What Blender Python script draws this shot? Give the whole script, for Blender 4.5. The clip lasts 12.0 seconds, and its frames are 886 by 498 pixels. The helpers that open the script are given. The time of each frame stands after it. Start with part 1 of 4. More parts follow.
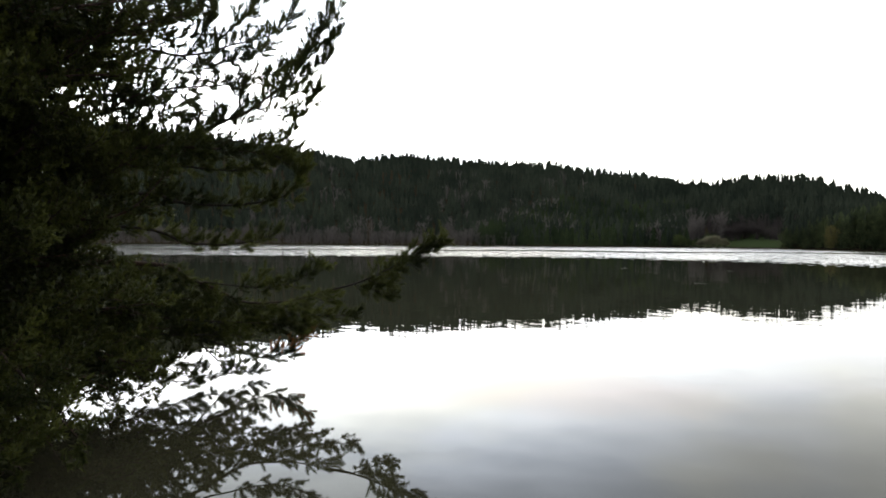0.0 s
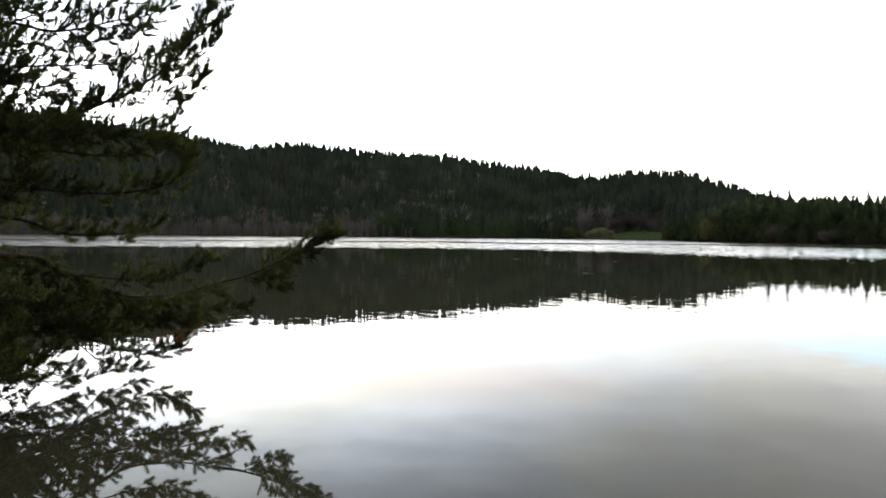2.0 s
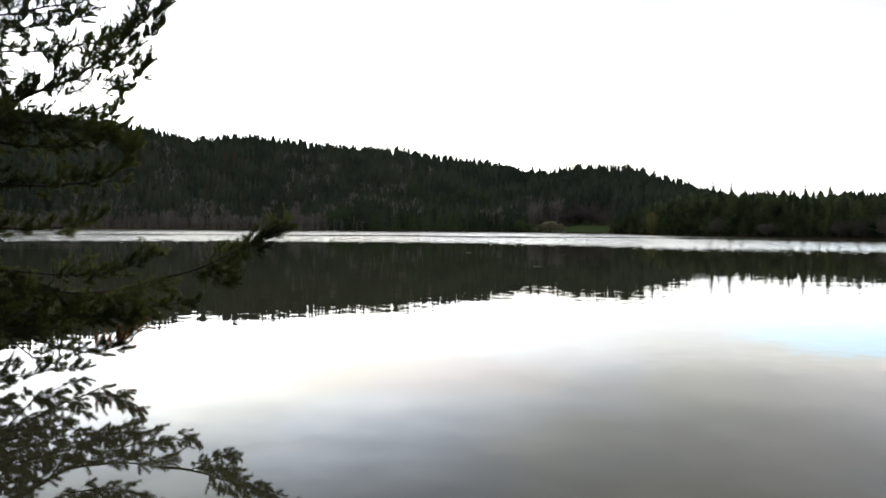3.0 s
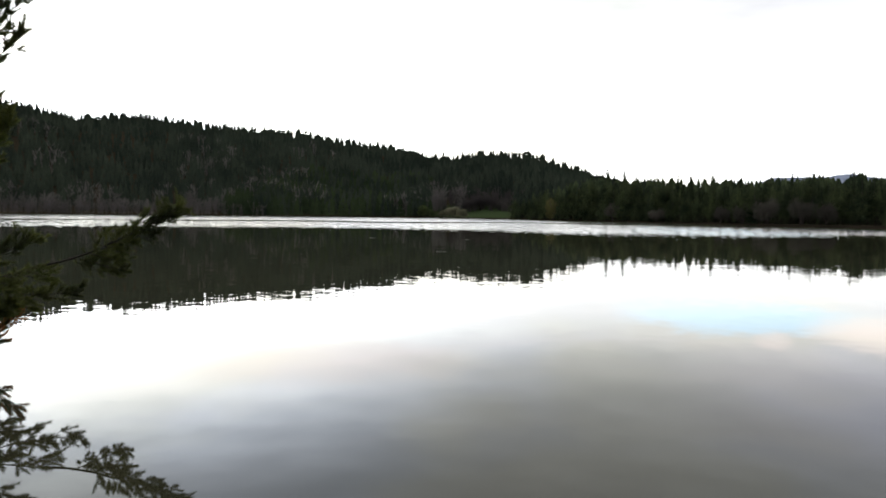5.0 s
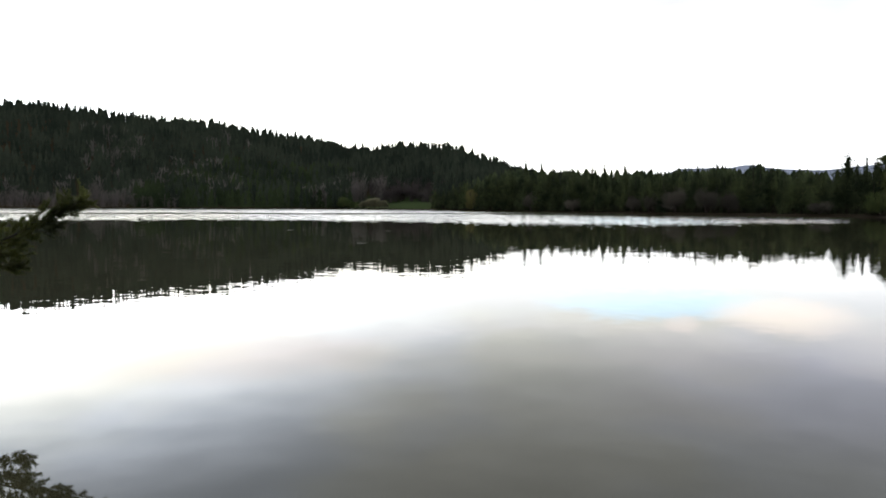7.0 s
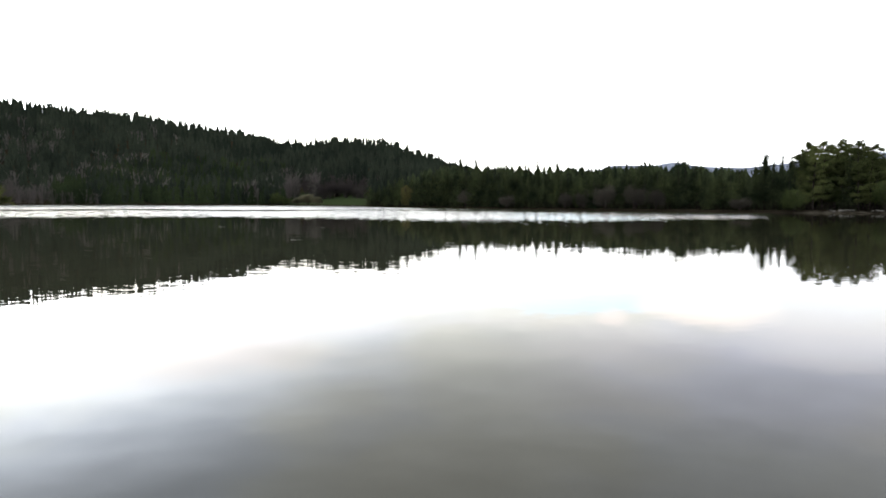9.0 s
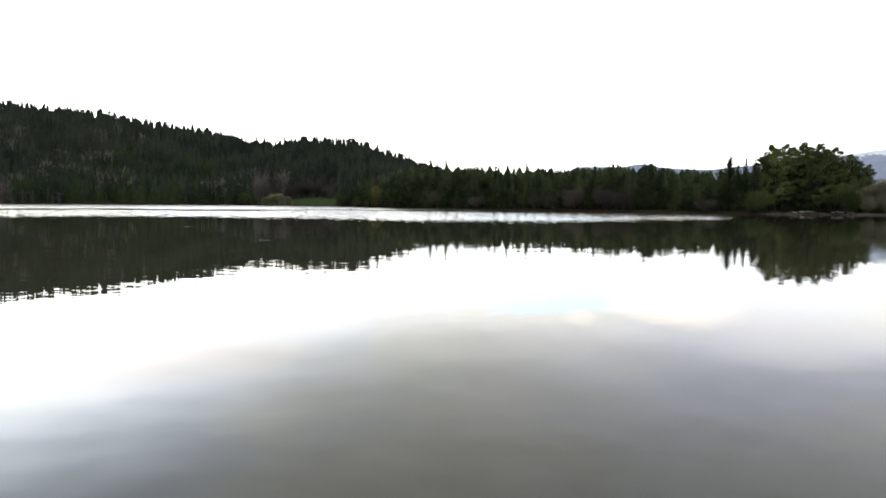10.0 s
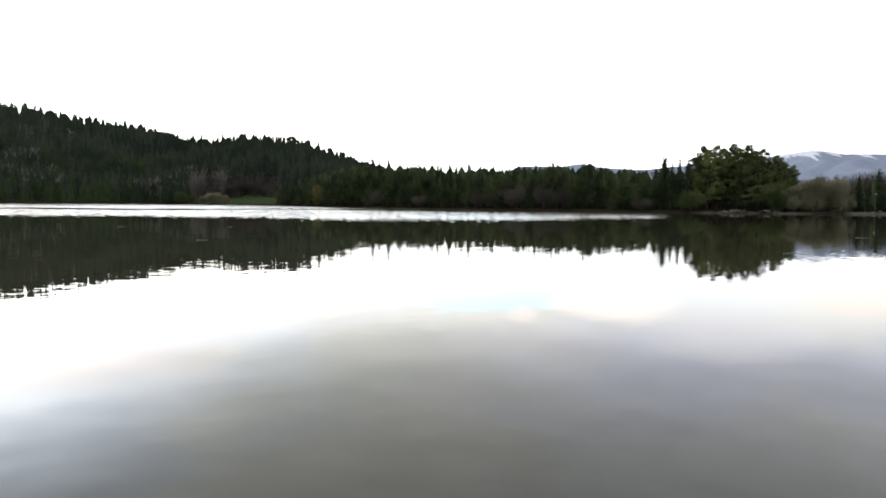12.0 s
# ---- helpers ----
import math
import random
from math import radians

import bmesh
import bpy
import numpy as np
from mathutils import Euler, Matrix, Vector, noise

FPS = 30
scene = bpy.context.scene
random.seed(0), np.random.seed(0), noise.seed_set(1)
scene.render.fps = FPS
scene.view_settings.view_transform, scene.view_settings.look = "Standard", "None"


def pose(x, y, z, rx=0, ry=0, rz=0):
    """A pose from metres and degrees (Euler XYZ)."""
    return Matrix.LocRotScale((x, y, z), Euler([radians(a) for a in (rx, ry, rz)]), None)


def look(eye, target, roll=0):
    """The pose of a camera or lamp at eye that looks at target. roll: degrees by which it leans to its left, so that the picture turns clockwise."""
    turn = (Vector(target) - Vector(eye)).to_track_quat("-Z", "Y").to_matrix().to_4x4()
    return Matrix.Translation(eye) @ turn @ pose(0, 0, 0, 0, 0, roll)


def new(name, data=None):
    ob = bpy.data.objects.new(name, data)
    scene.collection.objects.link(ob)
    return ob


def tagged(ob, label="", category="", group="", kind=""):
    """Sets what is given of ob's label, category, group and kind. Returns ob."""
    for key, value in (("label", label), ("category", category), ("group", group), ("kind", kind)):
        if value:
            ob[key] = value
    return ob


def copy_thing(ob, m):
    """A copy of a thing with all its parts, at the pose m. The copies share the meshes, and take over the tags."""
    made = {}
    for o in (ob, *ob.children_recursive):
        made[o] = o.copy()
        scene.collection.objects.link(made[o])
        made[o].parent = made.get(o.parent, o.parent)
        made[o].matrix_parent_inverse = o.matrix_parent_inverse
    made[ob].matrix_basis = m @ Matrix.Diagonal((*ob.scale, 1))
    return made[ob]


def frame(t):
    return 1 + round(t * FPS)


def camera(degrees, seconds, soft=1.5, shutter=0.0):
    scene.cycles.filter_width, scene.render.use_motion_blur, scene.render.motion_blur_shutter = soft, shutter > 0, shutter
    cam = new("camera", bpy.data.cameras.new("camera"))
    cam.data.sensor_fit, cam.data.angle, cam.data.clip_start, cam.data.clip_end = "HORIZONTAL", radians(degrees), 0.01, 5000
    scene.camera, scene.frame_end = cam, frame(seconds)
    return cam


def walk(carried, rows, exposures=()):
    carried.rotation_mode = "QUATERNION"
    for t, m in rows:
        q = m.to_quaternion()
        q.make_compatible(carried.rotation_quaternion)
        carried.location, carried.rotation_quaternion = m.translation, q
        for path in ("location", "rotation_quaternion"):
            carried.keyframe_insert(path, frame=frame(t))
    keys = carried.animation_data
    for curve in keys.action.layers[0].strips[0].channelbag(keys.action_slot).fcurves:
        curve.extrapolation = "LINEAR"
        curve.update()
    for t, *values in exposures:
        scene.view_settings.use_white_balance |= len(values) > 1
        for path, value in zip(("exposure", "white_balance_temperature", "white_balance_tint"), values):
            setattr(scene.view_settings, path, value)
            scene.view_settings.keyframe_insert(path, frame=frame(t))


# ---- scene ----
cam = camera(65.25, 12.0, soft=1.65)
EYE = 1.9                       # lens height above the lake
# seconds, yaw, pitch, roll: the camera turns nearly where it stands, with a small sway to the right
PATH = [
    (0, 0.01, -0.55, -0.38), (0.5, -1.66, -0.72, -0.55), (1, -3.62, -0.89, -0.56),
    (1.5, -6.08, -1.07, -0.69), (2, -8.51, -1.21, -0.54), (2.5, -10.42, -1.43, -0.45),
    (3, -12.49, -1.70, -0.47), (5, -20.43, -2.84, -0.63), (5.5, -22.41, -3.11, -0.54),
    (6, -24.18, -3.35, -0.35), (6.5, -25.54, -3.46, -0.32), (7, -26.99, -3.54, -0.26),
    (9, -32.33, -3.82, -0.25), (9.5, -33.52, -3.82, -0.39), (10, -34.79, -3.78, -0.44),
    (10.5, -35.91, -3.77, -0.42), (11, -37.08, -3.78, -0.45), (11.5, -38.22, -3.79, -0.49),
    (12, -39.53, -3.82, -0.46),
]
walk(cam, [(t, pose(0.07 * min(t, 6.0) / 6.0, 0.06 * min(t, 6.0) / 6.0, EYE, 90 + p, r, y)) for t, y, p, r in PATH],
     exposures=((0, -0.12), (5.5, -0.22), (7, -0.15), (9, 0.15), (12, 0.12)))

# ---- sky and sun ----
SUN_AZ, SUN_EL = -14.0, 32.0    # degrees, azimuth clockwise from +y


def aim(az, el):
    a, e = radians(az), radians(el)
    return Vector((math.sin(a) * math.cos(e), math.cos(a) * math.cos(e), math.sin(e)))


class Tree:
    """Short hand for node trees."""

    def __init__(self, tree):
        self.t = tree

    def n(self, kind, **kw):
        node = self.t.nodes.new(kind)
        if "operation" in kw:
            node.operation = kw["operation"]
        if "use_clamp" in kw:
            node.use_clamp = kw["use_clamp"]
        if "interpolation_type" in kw:
            node.interpolation_type = kw["interpolation_type"]
        if "data_type" in kw:
            node.data_type, node.blend_type = kw["data_type"], kw["blend_type"]
        if "sky_type" in kw:
            node.sky_type, node.sun_disc = kw["sky_type"], kw["sun_disc"]
        return node

    def put(self, sock, v):
        if isinstance(v, bpy.types.NodeSocket):
            self.t.links.new(v, sock)
        elif v is not None:
            sock.default_value = v

    def math(self, op, a, b=None, c=None, clamp=False):
        m = self.n("ShaderNodeMath", operation=op, use_clamp=clamp)
        for s, v in zip(m.inputs, (a, b, c)):
            self.put(s, v)
        return m.outputs[0]

    def vmath(self, op, a, b=None):
        m = self.n("ShaderNodeVectorMath", operation=op)
        self.put(m.inputs[0], a)
        self.put(m.inputs[1], b)
        return m.outputs["Value"] if op in ("DOT_PRODUCT", "LENGTH") else m.outputs[0]

    def noise(self, vec, scale, detail=4, rough=0.5, out="Fac"):
        m = self.n("ShaderNodeTexNoise")
        self.put(m.inputs["Vector"], vec)
        m.inputs["Scale"].default_value = scale
        m.inputs["Detail"].default_value = detail
        m.inputs["Roughness"].default_value = rough
        return m.outputs[out]

    def span(self, v, a, b, lo=0.0, hi=1.0, smooth=True):
        m = self.n("ShaderNodeMapRange", interpolation_type="SMOOTHSTEP" if smooth else "LINEAR")
        self.put(m.inputs["Value"], v)
        for k, x in (("From Min", a), ("From Max", b), ("To Min", lo), ("To Max", hi)):
            self.put(m.inputs[k], x)
        return m.outputs[0]

    def mix(self, f, a, b, how="MIX"):
        m = self.n("ShaderNodeMix", data_type="RGBA", blend_type=how)
        self.put(m.inputs[0], f)
        self.put(m.inputs[6], a if isinstance(a, bpy.types.NodeSocket) else (*a, 1))
        self.put(m.inputs[7], b if isinstance(b, bpy.types.NodeSocket) else (*b, 1))
        return m.outputs[2]

    def scale(self, vec, s):
        m = self.n("ShaderNodeVectorMath", operation="MULTIPLY")
        self.put(m.inputs[0], vec)
        m.inputs[1].default_value = s
        return m.outputs[0]


def make_world():
    w = bpy.data.worlds.new("overcast_sky")
    scene.world = w
    w.use_nodes = True
    w.node_tree.nodes.clear()
    k = Tree(w.node_tree)
    way = k.n("ShaderNodeTexCoord").outputs["Generated"]
    sky = k.n("ShaderNodeTexSky", sky_type="NISHITA", sun_disc=False)
    sky.sun_elevation, sky.sun_rotation = radians(SUN_EL), radians(SUN_AZ)
    sky.air_density, sky.dust_density = 1.0, 1.0
    clear = k.vmath("MULTIPLY", sky.outputs[0], (0.46, 0.46, 0.46))
    sep = k.n("ShaderNodeSeparateXYZ")
    k.put(sep.inputs[0], way)
    x, y, z = sep.outputs
    el = k.math("MULTIPLY", k.math("ARCSINE", z), 57.2958)
    az = k.math("MULTIPLY", k.math("ARCTAN2", x, y), 57.2958)
    flat = k.scale(way, (1, 1, 4.5))
    n1 = k.noise(flat, 2.2, 5, 0.5)
    n2 = k.noise(flat, 7.0, 6, 0.55)
    wob = k.math("MULTIPLY_ADD", k.math("SUBTRACT", n1, 0.5), 14.0, k.math("MULTIPLY", k.math("SUBTRACT", n2, 0.5), 5.0))
    el2 = k.math("ADD", el, wob)
    # the cloud sheet thins towards the horizon below the sun; its lower edge sinks to the north-east
    edge = k.span(az, 9.0, 41.0, 14.3, 6.6)
    low = k.math("SUBTRACT", el2, edge)
    thin = k.span(low, 7.5, -4.5)
    toward = k.vmath("DOT_PRODUCT", way, tuple(aim(SUN_AZ, 10.0)))
    glow = k.math("POWER", k.math("MAXIMUM", toward, 0.0), 7.0)
    grey = k.math("MULTIPLY_ADD", k.math("SUBTRACT", n2, 0.5), 0.62, 1.2)
    grey = k.math("MULTIPLY_ADD", glow, 1.1, grey)
    grey = k.math("MULTIPLY", grey, k.span(el, 12.0, 23.0, 1.03, 0.8))
    bright = k.math("MULTIPLY_ADD", glow, 2.8, 1.1)
    bright = k.math("MULTIPLY", bright, thin)
    amount = k.math("ADD", grey, bright)
    tint = k.mix(thin, (0.965, 0.995, 0.99), (0.99, 0.985, 0.92))
    hue = k.noise(k.scale(way, (1, 1, 2.5)), 3.1, 2)
    tint = k.mix(1.0, tint, k.mix(k.span(hue, 0.4, 0.6), (0.965, 0.986, 1.07), (1.0, 0.992, 0.972)), "MULTIPLY")
    # the sheet is bluer high over the sun's side, and lilac to the east
    cool = k.math("MULTIPLY", k.span(el, 11.0, 18.0), k.span(az, 28.0, 10.0))
    tint = k.mix(cool, tint, k.mix(1.0, tint, (0.945, 0.99, 1.06), "MULTIPLY"))
    lilac = k.math("MULTIPLY", k.math("MULTIPLY", k.span(el, 8.5, 11.0), k.span(el, 20.0, 14.0)), k.span(az, 34.0, 48.0))
    tint = k.mix(lilac, tint, k.mix(1.0, tint, (0.985, 0.972, 1.06), "MULTIPLY"))
    cloud = k.n("ShaderNodeVectorMath", operation="SCALE")
    k.put(cloud.inputs[0], tint)
    k.put(cloud.inputs[3], amount)
    # a rift of clear sky
    ga = k.math("DIVIDE", k.math("SUBTRACT", az, 44.5), 11.0)
    ge = k.math("DIVIDE", k.math("SUBTRACT", k.math("MULTIPLY_ADD", wob, 0.16, el), 7.2), 1.45)
    gap = k.math("ADD", k.math("MULTIPLY", ga, ga), k.math("MULTIPLY", ge, ge))
    gap = k.span(k.math("MULTIPLY_ADD", n2, 0.9, gap), 1.5, 0.4, 0.0, 0.92)
    col = k.mix(gap, cloud.outputs[0], clear)
    # lit cumulus beside and under the rift, cream to rose
    for ca, ce, wa, we, full, shade in ((53.0, 8.0, 5.5, 1.5, 0.9, (2.75, 2.5, 2.3)), (45.6, 8.8, 1.7, 0.75, 0.75, (2.5, 2.3, 2.2)),
                                        (62.0, 9.5, 8.0, 2.8, 0.65, (2.0, 1.98, 2.06)), (71.0, 6.0, 5.0, 1.9, 0.8, (2.15, 1.85, 1.7)),
                                        (11.0, 12.2, 13.0, 1.9, 0.4, (2.75, 2.35, 2.15))):
        da = k.math("DIVIDE", k.math("SUBTRACT", k.math("MULTIPLY_ADD", wob, 0.25, az), ca), wa)
        de = k.math("DIVIDE", k.math("SUBTRACT", k.math("MULTIPLY_ADD", wob, 0.15, el), ce), we)
        puff = k.math("MULTIPLY_ADD", n2, 0.8, k.math("ADD", k.math("MULTIPLY", da, da), k.math("MULTIPLY", de, de)))
        col = k.mix(k.span(puff, 1.7, 0.35, 0.0, full), col, shade)
    bg = k.n("ShaderNodeBackground")
    k.put(bg.inputs[0], col)
    bg.inputs[1].default_value = 1.0
    out = k.n("ShaderNodeOutputWorld")
    k.put(out.inputs[0], bg.outputs[0])


make_world()
sun = new("sun", bpy.data.lights.new("sun", "SUN"))
sun.data.energy, sun.data.angle, sun.data.color = 0.9, radians(12), (1.0, 0.93, 0.82)
sun.matrix_world = look(aim(SUN_AZ, SUN_EL) * 100, (0, 0, 0))


# ---- materials ----
def material(name, make):
    m = bpy.data.materials.new(name)
    m.use_nodes = True
    m.node_tree.nodes.clear()
    k = Tree(m.node_tree)
    b = k.n("ShaderNodeBsdfPrincipled")
    out = k.n("ShaderNodeOutputMaterial")
    k.put(out.inputs[0], b.outputs[0])
    make(k, b)
    return m


def leafy(name, dark, light, patch=0.12, gloss=0.55, through_light=0.0, soft=0.6):
    def make(k, b):
        pos = k.n("ShaderNodeNewGeometry")
        big = k.noise(pos.outputs["Position"], patch, 2)
        rnd = pos.outputs["Random Per Island"]
        f = k.math("ADD", k.math("MULTIPLY", k.span(big, 0.3, 0.7), 0.75), k.math("MULTIPLY", rnd, 0.25))
        ob = k.n("ShaderNodeObjectInfo").outputs["Random"]
        c = k.mix(f, dark, light)
        c = k.mix(k.math("MULTIPLY", ob, 0.42), c, tuple(0.5 * v for v in dark))
        k.put(b.inputs["Base Color"], c)
        b.inputs["Roughness"].default_value = gloss
        b.inputs["Specular IOR Level"].default_value = 0.25 if through_light else 0.0
        if soft:
            # needles point every way within a spray: its shading leans to the open sky
            lean = k.vmath("ADD", k.vmath("MULTIPLY", pos.outputs["Normal"], (1 - soft, 1 - soft, 1 - soft)), (0, 0, soft))
            k.put(b.inputs["Normal"], k.vmath("NORMALIZE", lean))
        if through_light:
            tr = k.n("ShaderNodeBsdfTranslucent")
            k.put(tr.inputs[0], c)
            mx = k.n("ShaderNodeMixShader")
            mx.inputs[0].default_value = through_light
            k.put(mx.inputs[1], b.outputs[0])
            k.put(mx.inputs[2], tr.outputs[0])
            k.put([n for n in k.t.nodes if n.type == "OUTPUT_MATERIAL"][0].inputs[0], mx.outputs[0])
    return material(name, make)


def bark_make(dark, light):
    def make(k, b):
        co = k.n("ShaderNodeTexCoord").outputs["Object"]
        f = k.noise(k.scale(co, (9, 9, 2.5)), 3.0, 6, 0.65)
        g = k.noise(co, 0.9, 3)
        c = k.mix(k.span(f, 0.35, 0.7), dark, light)
        c = k.mix(k.span(g, 0.4, 0.7, 0, 0.5), c, tuple(0.6 * v for v in dark))
        k.put(b.inputs["Base Color"], c)
        b.inputs["Roughness"].default_value = 0.85
        bp = k.n("ShaderNodeBump")
        bp.inputs["Strength"].default_value = 0.7
        bp.inputs["Distance"].default_value = 0.02
        k.put(bp.inputs["Height"], f)
        k.put(b.inputs["Normal"], bp.outputs[0])
    return make


M_NEEDLE = leafy("pine_needles", (0.016, 0.024, 0.009), (0.15, 0.165, 0.04), 1.6, 0.45, 0.42, 0)
M_DEAD = leafy("dry_needles", (0.14, 0.055, 0.018), (0.34, 0.15, 0.05), 3.0, 0.6, 0.45, 0)
M_BARK = material("pine_bark", bark_make((0.025, 0.017, 0.013), (0.11, 0.06, 0.04)))
M_TWIG = material("twig_bark", bark_make((0.018, 0.014, 0.011), (0.06, 0.042, 0.03)))
M_FAR = leafy("far_conifers", (0.020, 0.026, 0.020), (0.048, 0.058, 0.040), 0.03, soft=0.35)
M_YOUNG = leafy("young_pine_crowns", (0.018, 0.026, 0.014), (0.042, 0.057, 0.026), 0.03, soft=0.35)
M_FARPINE = leafy("shore_pine_crown", (0.02, 0.029, 0.016), (0.09, 0.106, 0.046), 0.22, soft=0.5)
M_GROVE = leafy("grove_pine_crown", (0.056, 0.07, 0.029), (0.165, 0.185, 0.07), 0.15, soft=0.5)
M_SPRUCE = leafy("shore_spruce_crown", (0.015, 0.023, 0.015), (0.078, 0.094, 0.044), 0.22, soft=0.5)
M_BARE = leafy("bare_twigs", (0.088, 0.079, 0.073), (0.18, 0.161, 0.147), 0.06, 0.8)
M_BUSH = leafy("brown_bush_twigs", (0.062, 0.056, 0.046), (0.13, 0.116, 0.094), 0.06, 0.8)
M_BRUSH = leafy("dark_brush", (0.010, 0.009, 0.007), (0.03, 0.025, 0.019), 0.2, 0.8)
M_PURPLE = leafy("bare_purple_twigs", (0.048, 0.041, 0.040), (0.10, 0.085, 0.08), 0.06, 0.8)
M_WILLOW = leafy("budding_willow", (0.175, 0.168, 0.102), (0.335, 0.31, 0.2), 0.15, 0.7)
M_YELLOW = leafy("yellow_buds", (0.10, 0.095, 0.038), (0.19, 0.17, 0.068), 0.15, 0.7)
M_GREENBUSH = leafy("green_bush", (0.052, 0.07, 0.026), (0.12, 0.145, 0.056), 0.2, 0.7)


def water_make(k, b):
    pos = k.n("ShaderNodeNewGeometry").outputs["Position"]
    sep = k.n("ShaderNodeSeparateXYZ")
    k.put(sep.inputs[0], pos)
    x, y, z = sep.outputs
    r = k.vmath("LENGTH", pos)
    az = k.math("MULTIPLY", k.math("ARCTAN2", x, y), 57.2958)
    # wind-ruffled water towards the far shore, glassy water near; u runs along the shore, r towards it
    polar = k.n("ShaderNodeCombineXYZ")
    k.put(polar.inputs[0], k.math("MULTIPLY", az, 1.75))
    k.put(polar.inputs[1], r)
    polar = polar.outputs[0]
    ragged = k.noise(k.scale(polar, (0.06, 0.03, 1)), 1.0, 4, 0.6)
    fine = k.noise(k.scale(polar, (1.1, 0.2, 1)), 1.0, 4, 0.75)
    start = k.math("ADD", k.span(az, 14.0, 31.0, 90.0, 74.0, False), k.span(az, 44.0, 57.0, 0.0, 21.0, False))
    reach = k.math("ADD", r, k.math("MULTIPLY", k.math("SUBTRACT", ragged, 0.5), 16.0))
    reach = k.math("ADD", reach, k.math("MULTIPLY", k.math("SUBTRACT", fine, 0.5), 75.0))
    wind = k.span(k.math("SUBTRACT", reach, start), -8.0, 16.0)
    wind = k.math("MULTIPLY", wind, k.span(az, 58.2, 57.0))
    # streaks where the breeze breaks up, and one lane of smooth water along the far shore
    fleck = k.span(k.noise(k.scale(polar, (0.9, 0.22, 1)), 1.0, 4, 0.75), 0.38, 0.56, 0.25, 1.0)
    broken = k.span(r, 210.0, 120.0)
    wind = k.math("MULTIPLY", wind, k.math("SUBTRACT", 1.0, k.math("MULTIPLY", broken, k.math("SUBTRACT", 1.0, fleck))))
    lull = k.noise(k.scale(polar, (0.05, 0.02, 1)), 1.0, 3, 0.6)
    lane = k.math("ABSOLUTE", k.math("SUBTRACT", k.math("MULTIPLY_ADD", lull, 70.0, r), 205.0))
    lane = k.math("MULTIPLY_ADD", fine, 30.0, lane)
    wind = k.math("MULTIPLY", wind, k.span(lane, 21.0, 30.0, 0.12, 1.0))
    # slopes of the water: long lazy swell, small ripples
    swell = k.noise(k.scale(pos, (0.5, 1.0, 1)), 0.9, 2, 0.5, "Color")
    across = k.n("ShaderNodeCombineXYZ")
    k.put(across.inputs[0], k.vmath("DOT_PRODUCT", pos, (0.95, -0.55, 0.0)))
    k.put(across.inputs[1], k.vmath("DOT_PRODUCT", pos, (1.1, 1.9, 0.0)))
    ripple = k.noise(across.outputs[0], 2.6, 3, 0.6, "Color")
    calm = k.noise(k.scale(pos, (0.03, 0.06, 1)), 1.0, 2, 0.5)
    amt = k.span(calm, 0.35, 0.65, 0.019, 0.037)
    amt = k.math("MULTIPLY", amt, k.span(r, 7.0, 19.0, 0.3, 1.0))
    s = k.vmath("SUBTRACT", swell, (0.5, 0.5, 0.5))
    q = k.vmath("SUBTRACT", ripple, (0.5, 0.5, 0.5))
    s2 = k.n("ShaderNodeVectorMath", operation="SCALE")
    k.put(s2.inputs[0], s)
    k.put(s2.inputs[3], k.math("MULTIPLY", amt, 0.3))
    q2 = k.n("ShaderNodeVectorMath", operation="SCALE")
    k.put(q2.inputs[0], q)
    k.put(q2.inputs[3], k.math("MULTIPLY_ADD", wind, 0.02, amt))
    # wind waves: steep lee faces towards the near shore
    chop = k.noise(k.scale(pos, (1.6, 2.4, 1)), 1.3, 2, 0.6)
    steep = k.math("MULTIPLY", wind, k.span(chop, 0.3, 0.7, 0.01, 0.14, False))
    lee = k.n("ShaderNodeVectorMath", operation="SCALE")
    lee.inputs[0].default_value = (-0.35, -0.94, 0)
    k.put(lee.inputs[3], steep)
    slope = k.scale(k.vmath("ADD", s2.outputs[0], q2.outputs[0]), (0.75, 1, 0))
    slope = k.vmath("ADD", slope, lee.outputs[0])
    nrm = k.vmath("NORMALIZE", k.vmath("ADD", slope, (0, 0, 1)))
    k.put(b.inputs["Normal"], nrm)
    murk = k.noise(pos, 0.15, 3)
    k.put(b.inputs["Base Color"], k.mix(murk, (0.031, 0.030, 0.018), (0.037, 0.035, 0.021)))
    k.put(b.inputs["Roughness"], k.math("MULTIPLY_ADD", wind, 0.14, 0.0))
    b.inputs["IOR"].default_value = 1.333


M_WATER = material("lake_water", water_make)


